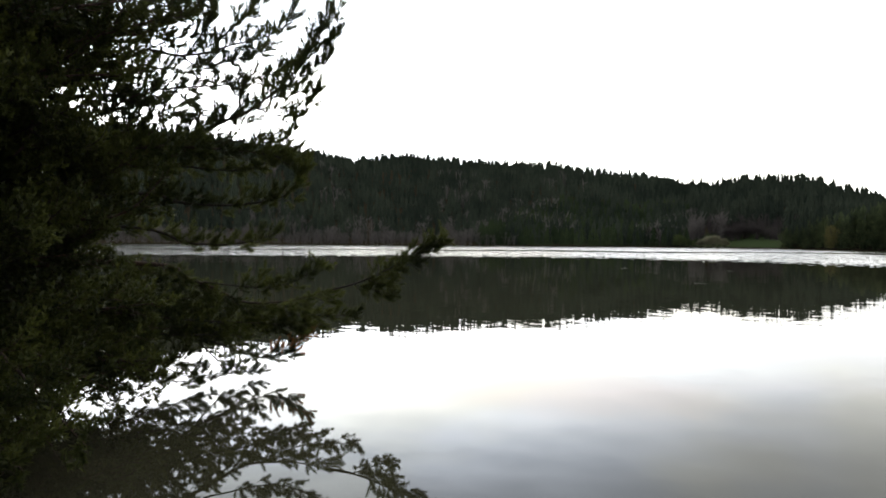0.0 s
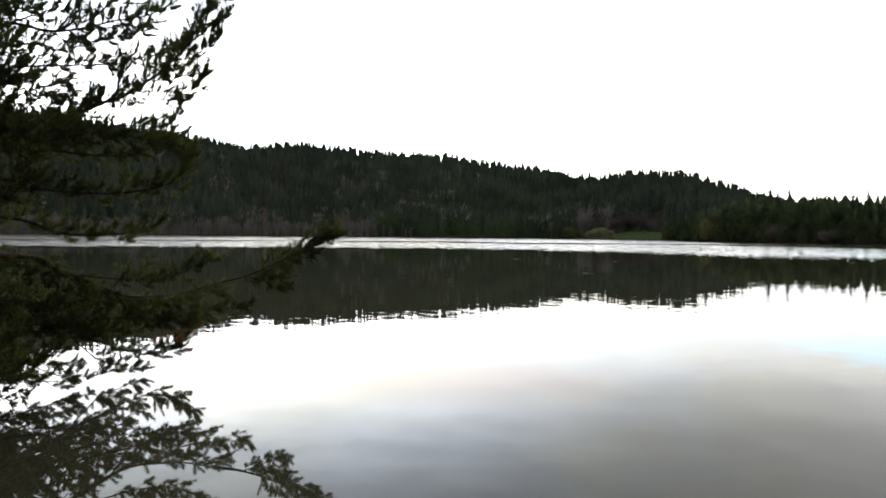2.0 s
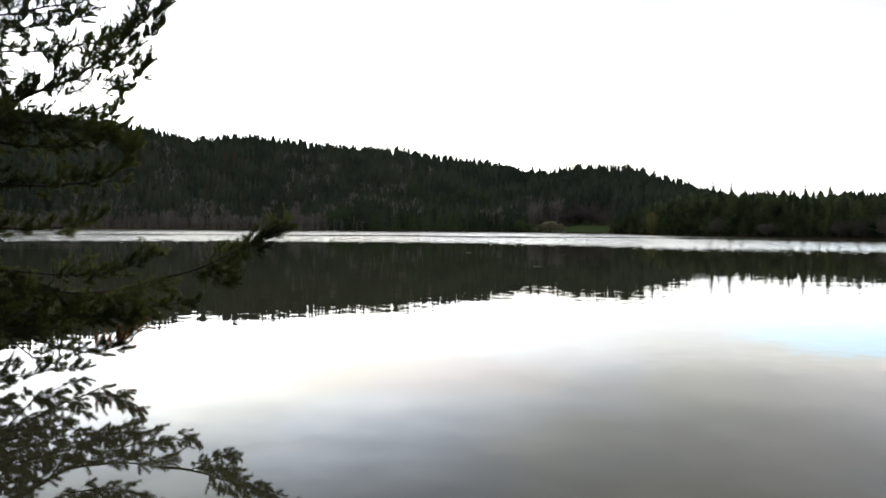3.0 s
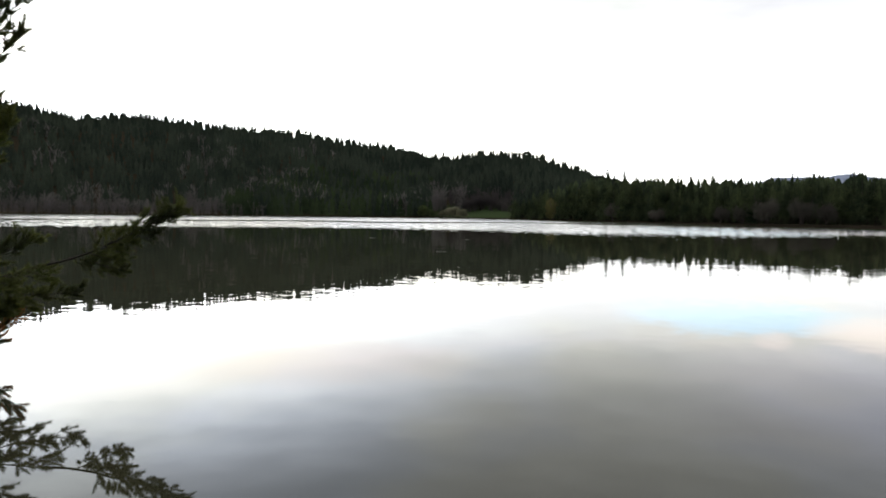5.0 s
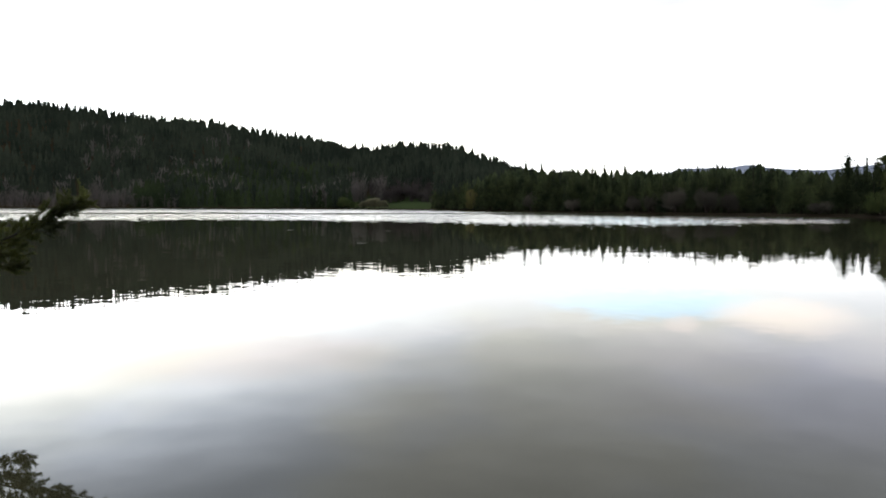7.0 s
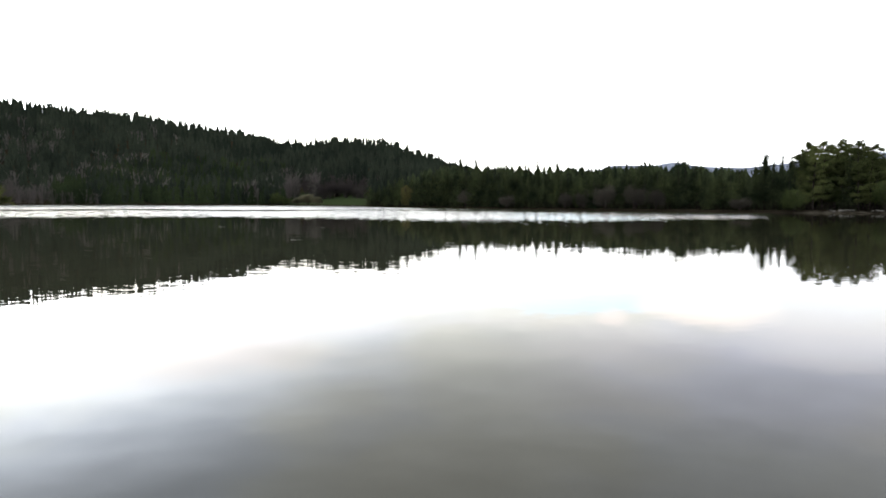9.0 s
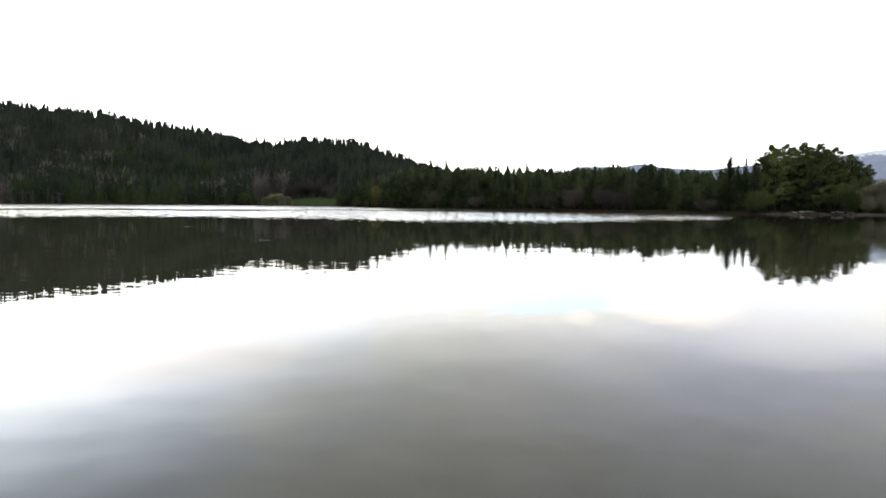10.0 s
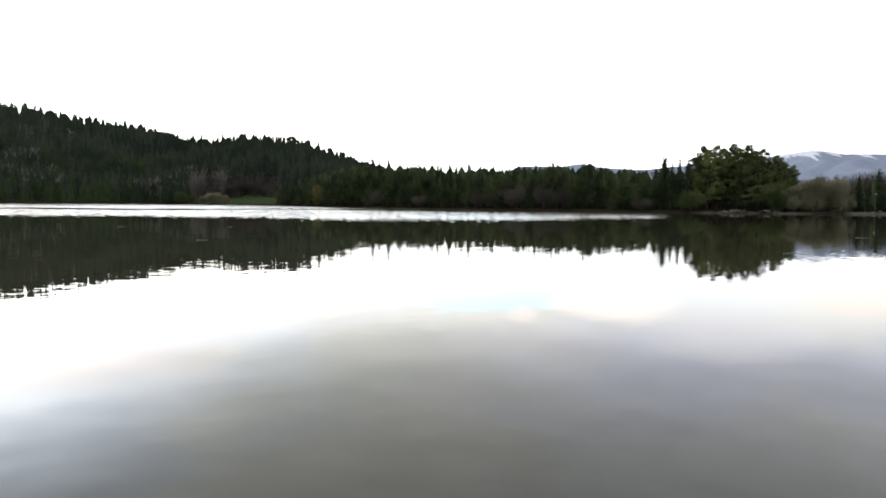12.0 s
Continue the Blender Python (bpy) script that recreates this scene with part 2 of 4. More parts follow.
def ground_make(k, b):
    pos = k.n("ShaderNodeNewGeometry").outputs["Position"]
    sep = k.n("ShaderNodeSeparateXYZ")
    k.put(sep.inputs[0], pos)
    n1 = k.noise(pos, 0.08, 4, 0.6)
    n2 = k.noise(pos, 1.7, 5, 0.6)
    litter = k.mix(n2, (0.022, 0.018, 0.012), (0.055, 0.043, 0.027))
    grass = k.mix(n2, (0.024, 0.036, 0.015), (0.045, 0.06, 0.026))
    az = k.math("MULTIPLY", k.math("ARCTAN2", sep.outputs[0], sep.outputs[1]), 57.2958)
    r = k.vmath("LENGTH", pos)
    meadow = k.math("MULTIPLY", k.span(az, 18.5, 20.5), k.span(az, 27.0, 25.5))
    meadow = k.math("MULTIPLY", meadow, k.span(r, 300.0, 310.0))
    meadow = k.math("MULTIPLY", meadow, k.span(r, 470.0, 450.0))
    c = k.mix(k.math("MAXIMUM", meadow, k.span(n1, 0.6, 0.75, 0, 0.3)), litter, grass)
    sand = k.mix(n2, (0.012, 0.010, 0.007), (0.032, 0.026, 0.018))
    pale = k.mix(n2, (0.06, 0.052, 0.04), (0.16, 0.14, 0.112))
    sand = k.mix(k.math("MULTIPLY", k.math("MULTIPLY", k.span(n1, 0.42, 0.58), k.span(r, 100.0, 140.0)), k.span(az, 57.0, 63.0)), sand, pale)
    c = k.mix(k.span(sep.outputs[2], 0.56, 0.4), c, sand)
    k.put(b.inputs["Base Color"], c)
    b.inputs["Roughness"].default_value = 0.9
    b.inputs["Specular IOR Level"].default_value = 0.0
    bp = k.n("ShaderNodeBump")
    bp.inputs["Strength"].default_value = 0.5
    bp.inputs["Distance"].default_value = 0.05
    k.put(bp.inputs["Height"], n2)
    k.put(b.inputs["Normal"], bp.outputs[0])


M_GROUND = material("earth_and_grass", ground_make)


def mountain_make(k, b):
    pos = k.n("ShaderNodeNewGeometry").outputs["Position"]
    sep = k.n("ShaderNodeSeparateXYZ")
    k.put(sep.inputs[0], pos)
    n2 = k.noise(k.scale(pos, (1, 1, 0.35)), 0.022, 5, 0.65)
    # snow lies along the ridge and in gullies that run down to one side
    along = k.vmath("DOT_PRODUCT", pos, (0.375, -0.927, 0.0))
    gully = k.n("ShaderNodeCombineXYZ")
    k.put(gully.inputs[0], k.math("MULTIPLY", k.math("ADD", along, k.math("MULTIPLY", sep.outputs[2], 1.2)), 0.011))
    k.put(gully.inputs[1], k.math("MULTIPLY", k.math("SUBTRACT", along, sep.outputs[2]), 0.0025))
    streak = k.noise(gully.outputs[0], 1.0, 3, 0.55)
    h = k.math("ADD", k.math("MULTIPLY", sep.outputs[2], 0.012), k.math("MULTIPLY_ADD", streak, 2.6, k.math("MULTIPLY", n2, 0.35)))
    # blue-grey of the rock includes distance haze painted into its colour
    hazy_rock = k.mix(n2, (0.15, 0.175, 0.235), (0.25, 0.27, 0.335))
    # more haze put into the colour: the lower range is painted paler
    hazy_rock = k.mix(k.span(along, -2350.0, -1750.0, 0.95, 0.0), hazy_rock, (0.5, 0.54, 0.6))
    k.put(b.inputs["Base Color"], k.mix(k.span(h, 4.55, 4.72), hazy_rock, (0.50, 0.53, 0.57)))
    b.inputs["Roughness"].default_value = 0.9
    b.inputs["Specular IOR Level"].default_value = 0.0


M_MOUNTAIN = material("hazy_snowy_mountain", mountain_make)


def plain(name, a, c, rough, metal=0.0, scale=20.0):
    def make(k, b):
        co = k.n("ShaderNodeTexCoord").outputs["Object"]
        k.put(b.inputs["Base Color"], k.mix(k.noise(co, scale, 4), a, c))
        b.inputs["Roughness"].default_value = rough
        b.inputs["Metallic"].default_value = metal
    return material(name, make)


M_METAL = plain("galvanised_steel", (0.14, 0.14, 0.14), (0.25, 0.25, 0.25), 0.45, 0.8)
M_DRIFT = plain("weathered_wood", (0.22, 0.21, 0.19), (0.4, 0.38, 0.35), 0.7)
M_STONE = plain("pale_stone", (0.09, 0.085, 0.075), (0.2, 0.185, 0.16), 0.85, 0.0, 6.0)
M_LAMP = plain("pale_lamp_head", (0.55, 0.55, 0.52), (0.7, 0.7, 0.66), 0.4)

# ---- plan of the shore, by azimuth from the camera ----
SHORE_AZ = (-180, -90, 20, 25, 30, 35, 40, 45, 50, 55, 60, 66, 72, 90, 180)
SHORE_R = (403, 403, 403, 363, 290, 240, 210, 190, 180, 172, 172, 178, 195, 230, 260)
CREST_AZ = (-60, -40, -30, -21.6, -13, -10.4, -7.4, -3.4, 0.8, 4.8, 8.6, 11.2, 15.6, 17.9, 19, 21, 24, 27, 28.6, 31, 33, 36, 45, 60, 80)
CREST_EL = (5, 8.1, 8.7, 8.5, 7.65, 7.3, 6.8, 7.15, 6.93, 6.5, 6.5, 6.0, 5.58, 4.9, 4.6, 4.5, 4.9, 4.75, 4.5, 3.6, 2.8, 1.7, 0.9, 0.6, 0.6)


def shore(az):
    return np.interp(az, SHORE_AZ, SHORE_R)


def crest(az):
    """Distance and ground height of the skyline behind the shore."""
    r1 = np.interp(az, (16, 20, 30, 40), (720, 610, 560, 420))
    z1 = np.maximum(EYE + np.tan(np.radians(np.interp(az, CREST_AZ, CREST_EL))) * r1 - 10.8, 1.5)
    return r1, z1


def height(az, r):
    """Ground height over the lake's level."""
    az, r = np.asarray(az, float), np.asarray(r, float)
    x, y = r * np.sin(np.radians(az)), r * np.cos(np.radians(az))
    land = np.maximum(0.9 - y, np.minimum(-5.6 - x, 8.6 - y)) + 0.12 * np.sin(x * 2.1) + 0.1 * np.sin(y * 1.7)
    # the slope behind the lens is unseen, added to block low sky light
    near = np.clip(land * 0.33, -2.5, 0.35) + np.clip(-3.0 - y, 0, 70) * 0.42 * np.clip(land, 0, 1)
    r0 = shore(az)
    r1, z1 = crest(az)
    s = r - r0
    u = np.clip((s - 18) / (r1 - r0 - 18), 0, 1)
    hill = z1 * (u * u * (3 - 2 * u) * 0.55 + u * 0.45) * np.clip(1.0 - 0.35 * np.clip((r - r1) / 500, 0, 1), 0.3, 1)
    wav = 1 + 0.05 * np.sin(az * 1.9 + r * 0.013) + 0.04 * np.sin(az * 0.83 - r * 0.021)
    far = np.clip(s * 0.3, -2.5, 0.55) + np.where(s > 18, hill * np.where(u < 1, wav * (1 - u) + u, 1), 0)
    return np.maximum(near, far)


def spot(az, r):
    return Vector((r * math.sin(radians(az)), r * math.cos(radians(az)), float(height(az, r))))


def mesh_from(name, verts, faces, mat, smooth=False):
    """A mesh from arrays of corners and of faces that all have as many corners."""
    me = bpy.data.meshes.new(name)
    verts, faces = np.asarray(verts, np.float32), np.asarray(faces, np.int32)
    n, c = faces.shape
    me.vertices.add(len(verts))
    me.vertices.foreach_set("co", verts.ravel())
    me.loops.add(n * c)
    me.loops.foreach_set("vertex_index", faces.ravel())
    me.polygons.add(n)
    me.polygons.foreach_set("loop_start", np.arange(n, dtype=np.int32) * c)
    me.polygons.foreach_set("use_smooth", np.full(n, smooth))
    me.update(calc_edges=True)
    me.materials.append(mat)
    return me


def part(name, me, parent, label=""):
    ob = new(name, me)
    ob.parent = parent
    return tagged(ob, label)


def build_ground():
    azs = np.concatenate([np.arange(-180, -42, 4.0), np.arange(-42, 80, 0.75), np.arange(80, 180, 4.0)])
    rs = np.concatenate([np.arange(0.25, 14, 0.35), np.geomspace(14.5, 150, 16), np.arange(156, 330, 4.0),
                         np.arange(335, 820, 12.0), np.geomspace(840, 4600, 16)])
    A, R = np.meshgrid(azs, rs, indexing="ij")
    Z = height(A, R)
    v = np.stack([R * np.sin(np.radians(A)), R * np.cos(np.radians(A)), Z], -1).reshape(-1, 3)
    na, nr = len(azs), len(rs)
    i, j = np.meshgrid(np.arange(na), np.arange(nr - 1), indexing="ij")
    i2 = (i + 1) % na
    f = np.stack([i * nr + j, i * nr + j + 1, i2 * nr + j + 1, i2 * nr + j], -1).reshape(-1, 4)
    tip = len(v)
    v = np.vstack([v, [[0, 0, float(height(0, 0.01))]]])
    ob = new("ground", mesh_from("ground", v, f, M_GROUND, True))
    # the small disc under the camera
    bm = bmesh.new()
    bm.from_mesh(ob.data)
    bm.verts.ensure_lookup_table()
    for a in range(na):
        bm.faces.new((bm.verts[tip], bm.verts[a * nr], bm.verts[((a + 1) % na) * nr]))
    bmesh.ops.recalc_face_normals(bm, faces=bm.faces)
    bm.to_mesh(ob.data)
    bm.free()
    tagged(ob, "brown lake shore rising into wooded hills", "ground", kind="structure")


build_ground()


def build_water():
    azs = np.arange(-180, 180, 4.0)
    rs = np.array([0.0001, 4, 12, 40, 120, 300, 620])
    A, R = np.meshgrid(np.radians(azs), rs, indexing="ij")
    v = np.stack([R * np.sin(A), R * np.cos(A), 0 * R], -1).reshape(-1, 3)
    na, nr = len(azs), len(rs)
    i, j = np.meshgrid(np.arange(na), np.arange(nr - 1), indexing="ij")
    i2 = (i + 1) % na
    f = np.stack([i * nr + j, i2 * nr + j, i2 * nr + j + 1, i * nr + j + 1], -1).reshape(-1, 4)
    ob = new("water", mesh_from("water", v, f[:, ::-1], M_WATER))
    tagged(ob, "calm grey-olive lake water mirroring a cloudy sky", "lake", kind="structure")


build_water()


def build_mountain():
    azs = np.arange(40, 100, 0.5)
    top_az = (40, 44.6, 45.2, 45.7, 49.4, 50.1, 50.9, 52.2, 53.5, 55.4, 56.4, 60, 63, 65.4, 66.4, 67.2, 67.8, 68.5, 69.4, 70.2, 72, 80, 100)
    top_el = (1.0, 2.5, 2.8, 3.03, 3.03, 3.2, 3.25, 2.95, 2.85, 2.75, 2.8, 3.2, 3.5, 3.75, 3.91, 4.01, 4.04, 3.92, 3.69, 3.72, 3.62, 3.8, 3.0)
    us = np.linspace(0, 1, 26)
    A, U = np.meshgrid(azs, us, indexing="ij")
    R = 2900 + 1300 * U
    top = np.tan(np.radians(np.interp(A, top_az, top_el))) * 4200
    rng = np.random.RandomState(7)
    Z = top * U ** 0.8
    for s in range(1, 6):
        p = rng.rand(4) * 6
        Z += (16 / s) * np.sin(A * 0.9 * s + p[0] + 2 * np.sin(U * 4 * s + p[1])) * np.sin(np.pi * U)
    v = np.stack([R * np.sin(np.radians(A)), R * np.cos(np.radians(A)), Z], -1).reshape(-1, 3)
    na, nr = A.shape
    i, j = np.meshgrid(np.arange(na - 1), np.arange(nr - 1), indexing="ij")
    f = np.stack([i * nr + j, (i + 1) * nr + j, (i + 1) * nr + j + 1, i * nr + j + 1], -1).reshape(-1, 4)
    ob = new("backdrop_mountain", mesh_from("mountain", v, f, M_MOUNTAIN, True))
    tagged(ob, "hazy blue mountain with streaks of old snow", "mountain", kind="structure")


build_mountain()


# ---- trees of the far shore ----
def sprays(points, ways, length, width, rng, kink=0.25):
    """Leafy sprays: each two crossed slim triangles from a point along a way."""
    n = len(points)
    ways = ways / np.linalg.norm(ways, axis=1, keepdims=True)
    side = np.cross(ways, rng.normal(size=(n, 3)))
    side /= np.linalg.norm(side, axis=1, keepdims=True)
    up = np.cross(ways, side)
    L = (length * (0.6 + 0.8 * rng.rand(n)))[:, None]
    W = (width * (0.6 + 0.8 * rng.rand(n)))[:, None]
    bend = rng.normal(size=(n, 3)) * kink * W
    v = np.stack([points - side * W, points + side * W, points + ways * L + bend,
                  points - up * W + ways * L * 0.1, points + up * W + ways * L * 0.1, points + ways * L * 0.9 - bend], 1).reshape(-1, 3)
    return v, np.arange(len(v)).reshape(-1, 3)


def whorls(rng, rows, arms, R, bare, power, rise):
    """Arms of a conifer, tier on tier: foot on the stem and reach, for a tree one metre high."""
    hs = bare + (0.97 - bare) * (np.arange(rows) / rows) ** 0.9
    foot, arm = [], []
    for h in hs:
        turn = rng.rand() * 6.283
        for a in range(arms):
            an = turn + 6.283 * (a + 0.35 * rng.normal()) / arms
            ln = R * ((1.0 - h) ** power + 0.07) * (0.6 + 0.55 * rng.rand()) * min(1.0, 0.6 + 3 * h)
            foot.append((0, 0, min(h + 0.028 * rng.normal(), 0.975)))
            arm.append((ln * math.cos(an), ln * math.sin(an), ln * (rise + 0.2 * rng.normal() + 0.25 * h)))
    return np.array(foot), np.array(arm)


def crown_points(rng, n, R, bare, power, rise, rows=17, arms=6, leader=0.03):
    """Points on the arms of a conifer, most of them towards the tips, with the way that the shoots there take."""
    foot, arm = whorls(rng, rows, arms, R, bare, power, rise)
    ln = np.linalg.norm(arm, axis=1)
    wt = ln + 0.03
    pick = rng.choice(len(ln), n, p=wt / wt.sum())
    t = 0.05 + 0.95 * rng.rand(n) ** 0.7
    p = foot[pick] + arm[pick] * t[:, None] + rng.normal(size=(n, 3)) * (0.16 * ln[pick] * (1.3 - t) + 0.008)[:, None] * (1, 1, 0.7)
    w = arm[pick] / ln[pick][:, None] + np.array((0, 0, 0.3)) + 0.65 * rng.normal(size=(n, 3))
    lead = rng.rand(n) < leader
    p[lead] = np.stack([0 * t, 0 * t, 0.86 + 0.12 * t], 1)[lead]
    w[lead] = np.stack([0.35 * rng.normal(size=n), 0.35 * rng.normal(size=n), 1 + 0 * t], 1)[lead]
    p[:, 2] = np.clip(p[:, 2], 0.005, 0.985)
    return p, w


def joined(*parts):
    V, F, at = [], [], 0
    for v, f in parts:
        V.append(v)
        F.append(f + at)
        at += len(v)
    return np.vstack(V), np.vstack(F)


def stem(H, r, sides=7, rings=6, lean=0.02, seed=0):
    """A tapered trunk from the ground up."""
    rng = np.random.RandomState(seed)
    ph = rng.rand() * 6
    v, f = [], []
    for i in range(rings + 1):
        u = i / rings
        rr = r * (1 - 0.9 * u) * (1 + 0.5 * max(0, 0.12 - u) * 8)
        cx, cy = lean * H * math.sin(u * 3 + ph), lean * H * math.sin(u * 2.3 + 2 * ph)
        for s in range(sides):
            a = 2 * math.pi * s / sides
            v.append((cx + rr * math.cos(a), cy + rr * math.sin(a), u * H - 0.02 * H * (i == 0)))
    for i in range(rings):
        for s in range(sides):
            t = (s + 1) % sides
            f.append((i * sides + s, i * sides + t, (i + 1) * sides + t, (i + 1) * sides + s))
    return v, f


def bow(points, n):
    """A smooth line through a few points."""
    P = [Vector(p) for p in points]
    P = [2 * P[0] - P[1]] + P + [2 * P[-1] - P[-2]]
    out = []
    for i in range(1, len(P) - 2):
        for s in range(n):
            t = s / n
            a, b, c, d = P[i - 1:i + 3]
            out.append(0.5 * (2 * b + (c - a) * t + (2 * a - 5 * b + 4 * c - d) * t * t + (3 * b - a - 3 * c + d) * t ** 3))
    return out + [P[-2]]


def pipe(line, r0, r1, sides, V, F):
    """Adds a tapered tube along a line to the lists V and F."""
    n, at = len(line), len(V)
    for i, p in enumerate(line):
        d = (line[min(i + 1, n - 1)] - line[max(i - 1, 0)]).normalized()
        s = d.cross(Vector((0.13, 0.31, 0.94))).normalized()
        u = d.cross(s)
        r = r0 + (r1 - r0) * i / (n - 1)
        for k in range(sides):
            a = 2 * math.pi * k / sides
            V.append(p + r * (math.cos(a) * s + math.sin(a) * u))
    for i in range(n - 1):
        for k in range(sides):
            m = (k + 1) % sides
            F.append((at + i * sides + k, at + i * sides + m, at + (i + 1) * sides + m, at + (i + 1) * sides + k))


def conifer(kind, seed, n, mat, H):
    """A tree with trunk and crown, at the origin: ragged skirts within, fine sprays on the boughs."""
    rng = np.random.RandomState(seed)
    tree = new(kind)
    v, f = stem(H * 0.96, 0.012 * H + 0.03, seed=seed)
    part("trunk", mesh_from("trunk", v, f, M_TWIG, True), tree)
    if kind == "spruce_tree":
        R = 0.19 + 0.06 * rng.rand()
        core = tiers(rng, 11, 6, R * 0.5, 0.02, 0.8, 0.3)
        p, w = crown_points(rng, n, R, 0.02, 0.85, -0.1, 24, 6, 0.01)
    else:
        R = 0.25 + 0.08 * rng.rand()
        core = tiers(rng, 8, 6, R * 0.45, 0.03, 0.5, 0.0)
        p, w = crown_points(rng, n, R, 0.02 + 0.05 * rng.rand(), 0.46, 0.2, 16, 6, 0.0)
    thin = 1.15 - 0.8 * p[:, 2]
    v, f = joined((core[0] * (H, H, 0.94 * H), core[1]), sprays(p * H, w, 0.040 * H * thin, 0.014 * H * thin, rng))
    part("crown", mesh_from("crown", v, f, mat), tree)
    return tree


def grove_pine(seed, n, mat, H):
    """A tall pine at the origin: bare stem low down, long limbs with flat pads of needles, an uneven open top."""
    rng = np.random.RandomState(seed)
    tree = new("pine_tree")
    v, f = stem(H * 0.97, 0.013 * H + 0.03, 8, 8, 0.012, seed)
    part("trunk", mesh_from("trunk", v, f, M_TWIG, True), tree)
    C, S = [], []
    limbs = 28
    for i in range(limbs):
        h = 0.12 + 0.85 * (i + 0.6 * rng.rand()) / limbs
        an = i * 2.4 + 0.5 * rng.normal()
        ln = float(np.interp(h, (0.1, 0.3, 0.6, 0.85, 1.0), (0.14, 0.2, 0.175, 0.095, 0.02))) * (0.65 + 0.6 * rng.rand())
        d = Vector((math.cos(an), math.sin(an), 0))
        a = Vector((0, 0, h * H * 0.96))
        line = bow([a, a + (d * 0.55 + Vector((0, 0, 0.02))) * ln * H, a + (d + Vector((0, 0, 0.12 + 0.4 * h))) * ln * H], 3)
        V, F = [], []
        pipe(line, 0.004 * H, 0.0012 * H, 5, V, F)
        part("limb", mesh_from("limb", V, F, M_TWIG, True), tree)
        for k in range(4 + int(ln * 20)):
            t = 0.3 + 0.75 * rng.rand()
            side = Vector((-d.y, d.x, 0)) * rng.normal() * 0.3 * ln * H * (1.2 - 0.6 * t)
            q = a.lerp(line[-1], min(t, 1.05)) + side + Vector((0, 0, 0.008 * H))
            C.append(tuple(q))
            S.append(0.030 + 0.022 * rng.rand())
    for k in range(5):
        C.append((0.02 * H * rng.normal(), 0.02 * H * rng.normal(), H * (0.93 + 0.05 * rng.rand())))
        S.append(0.024)
    C, S = np.array(C), np.array(S) * H
    pick = rng.randint(0, len(C), n)
    d = rng.normal(size=(n, 3))
    d /= np.linalg.norm(d, axis=1, keepdims=True)
    p = C[pick] + d * (S[pick] * rng.rand(n) ** 0.45)[:, None] * (1.1, 1.1, 0.7)
    w = d * (1, 1, 0.5) + np.array((0, 0, 0.5)) + 0.35 * rng.normal(size=(n, 3))
    v, f = sprays(p, w, 0.021 * H, 0.0062 * H, rng)
    part("crown", mesh_from("crown", v, f, mat), tree)
    return tree


def woods(name, spots, heights, templates, mat, label, seed):
    """Uncountable far trees, in one mesh."""
    rng = np.random.RandomState(seed)
    V, F, at = [], [], 0
    for (az, r), h in zip(spots, heights):
        v, f = templates[rng.randint(len(templates))]
        a = rng.rand() * 6.283
        c, s = math.cos(a), math.sin(a)
        fat = h * (0.85 + 0.4 * rng.rand())
        base = spot(az, r)
        q = np.stack([(v[:, 0] * c - v[:, 1] * s) * fat + base.x, (v[:, 0] * s + v[:, 1] * c) * fat + base.y, v[:, 2] * h + base.z - 0.2], 1)
        V.append(q)
        F.append(f + at)
        at += len(v)
    ob = new(name, mesh_from(name, np.vstack(V), np.vstack(F), mat))
    return tagged(ob, label, "forest", kind="stuff")


def tiers(rng, rows, points, R, bare, power, droop):
    """A conifer one metre high of ragged skirts of boughs, one over the other, with a slim leader."""
    V, F = [], []
    lean = rng.normal(size=2) * 0.012
    for i in range(rows):
        h = bare + (0.95 - bare) * (i / rows) ** 0.95
        step = (0.95 - bare) / rows
        r = R * ((1.0 - h) ** power + 0.035) * (0.78 + 0.44 * rng.rand())
        turn, at = rng.rand() * 6.283, len(V)
        V.append((lean[0] * h, lean[1] * h, min(1.0, h + step * (1.7 + 0.8 * rng.rand()))))
        for j in range(2 * points):
            an = turn + math.pi * (j + 0.5 * rng.rand()) / points
            q = r * ((0.6 + 0.75 * rng.rand()) if j % 2 else (0.22 + 0.2 * rng.rand()))
            V.append((q * math.cos(an), q * math.sin(an), max(0.0, h + step * (0.35 - 0.3 * rng.rand()) - droop * q * (j % 2))))
        for j in range(2 * points):
            F.append((at, at + 1 + j, at + 1 + (j + 1) % (2 * points)))
    at = len(V)
    for j in range(3):
        V.append((0.012 * math.cos(j * 2.1), 0.012 * math.sin(j * 2.1), 0.9))
    V.append((lean[0], lean[1], 0.99))
    F += [(at + j, at + (j + 1) % 3, at + 3) for j in range(3)]
    return np.array(V), np.array(F)


def far_template(kind, seed, n):
    rng = np.random.RandomState(seed)
    if kind == "spruce":
        return tiers(rng, 6, 4, 0.115 + 0.075 * rng.rand(), 0.03, 0.8, 0.35)
    if kind == "pine":
        return tiers(rng, 6, 5, 0.17 + 0.07 * rng.rand(), 0.06, 0.66, 0.2)
    # leafless: slim rods fanning up from a base
    a, t = rng.rand(n) * 6.283, rng.rand(n) ** 0.7
    p = np.stack([0.30 * t * np.cos(a) * rng.rand(n), 0.30 * t * np.sin(a) * rng.rand(n), 0.75 * rng.rand(n)], 1)
    w = np.stack([0.8 * t * np.cos(a), 0.8 * t * np.sin(a), 1.0 + 0 * a], 1) + 0.2 * rng.normal(size=(n, 3))
    p[:, :2] *= (0.5 + p[:, 2:])
    v, f = sprays(p, w, 0.20, 0.012, rng)
    v[:, 2] = np.clip(v[:, 2], 0, 1.0)
    return v, f


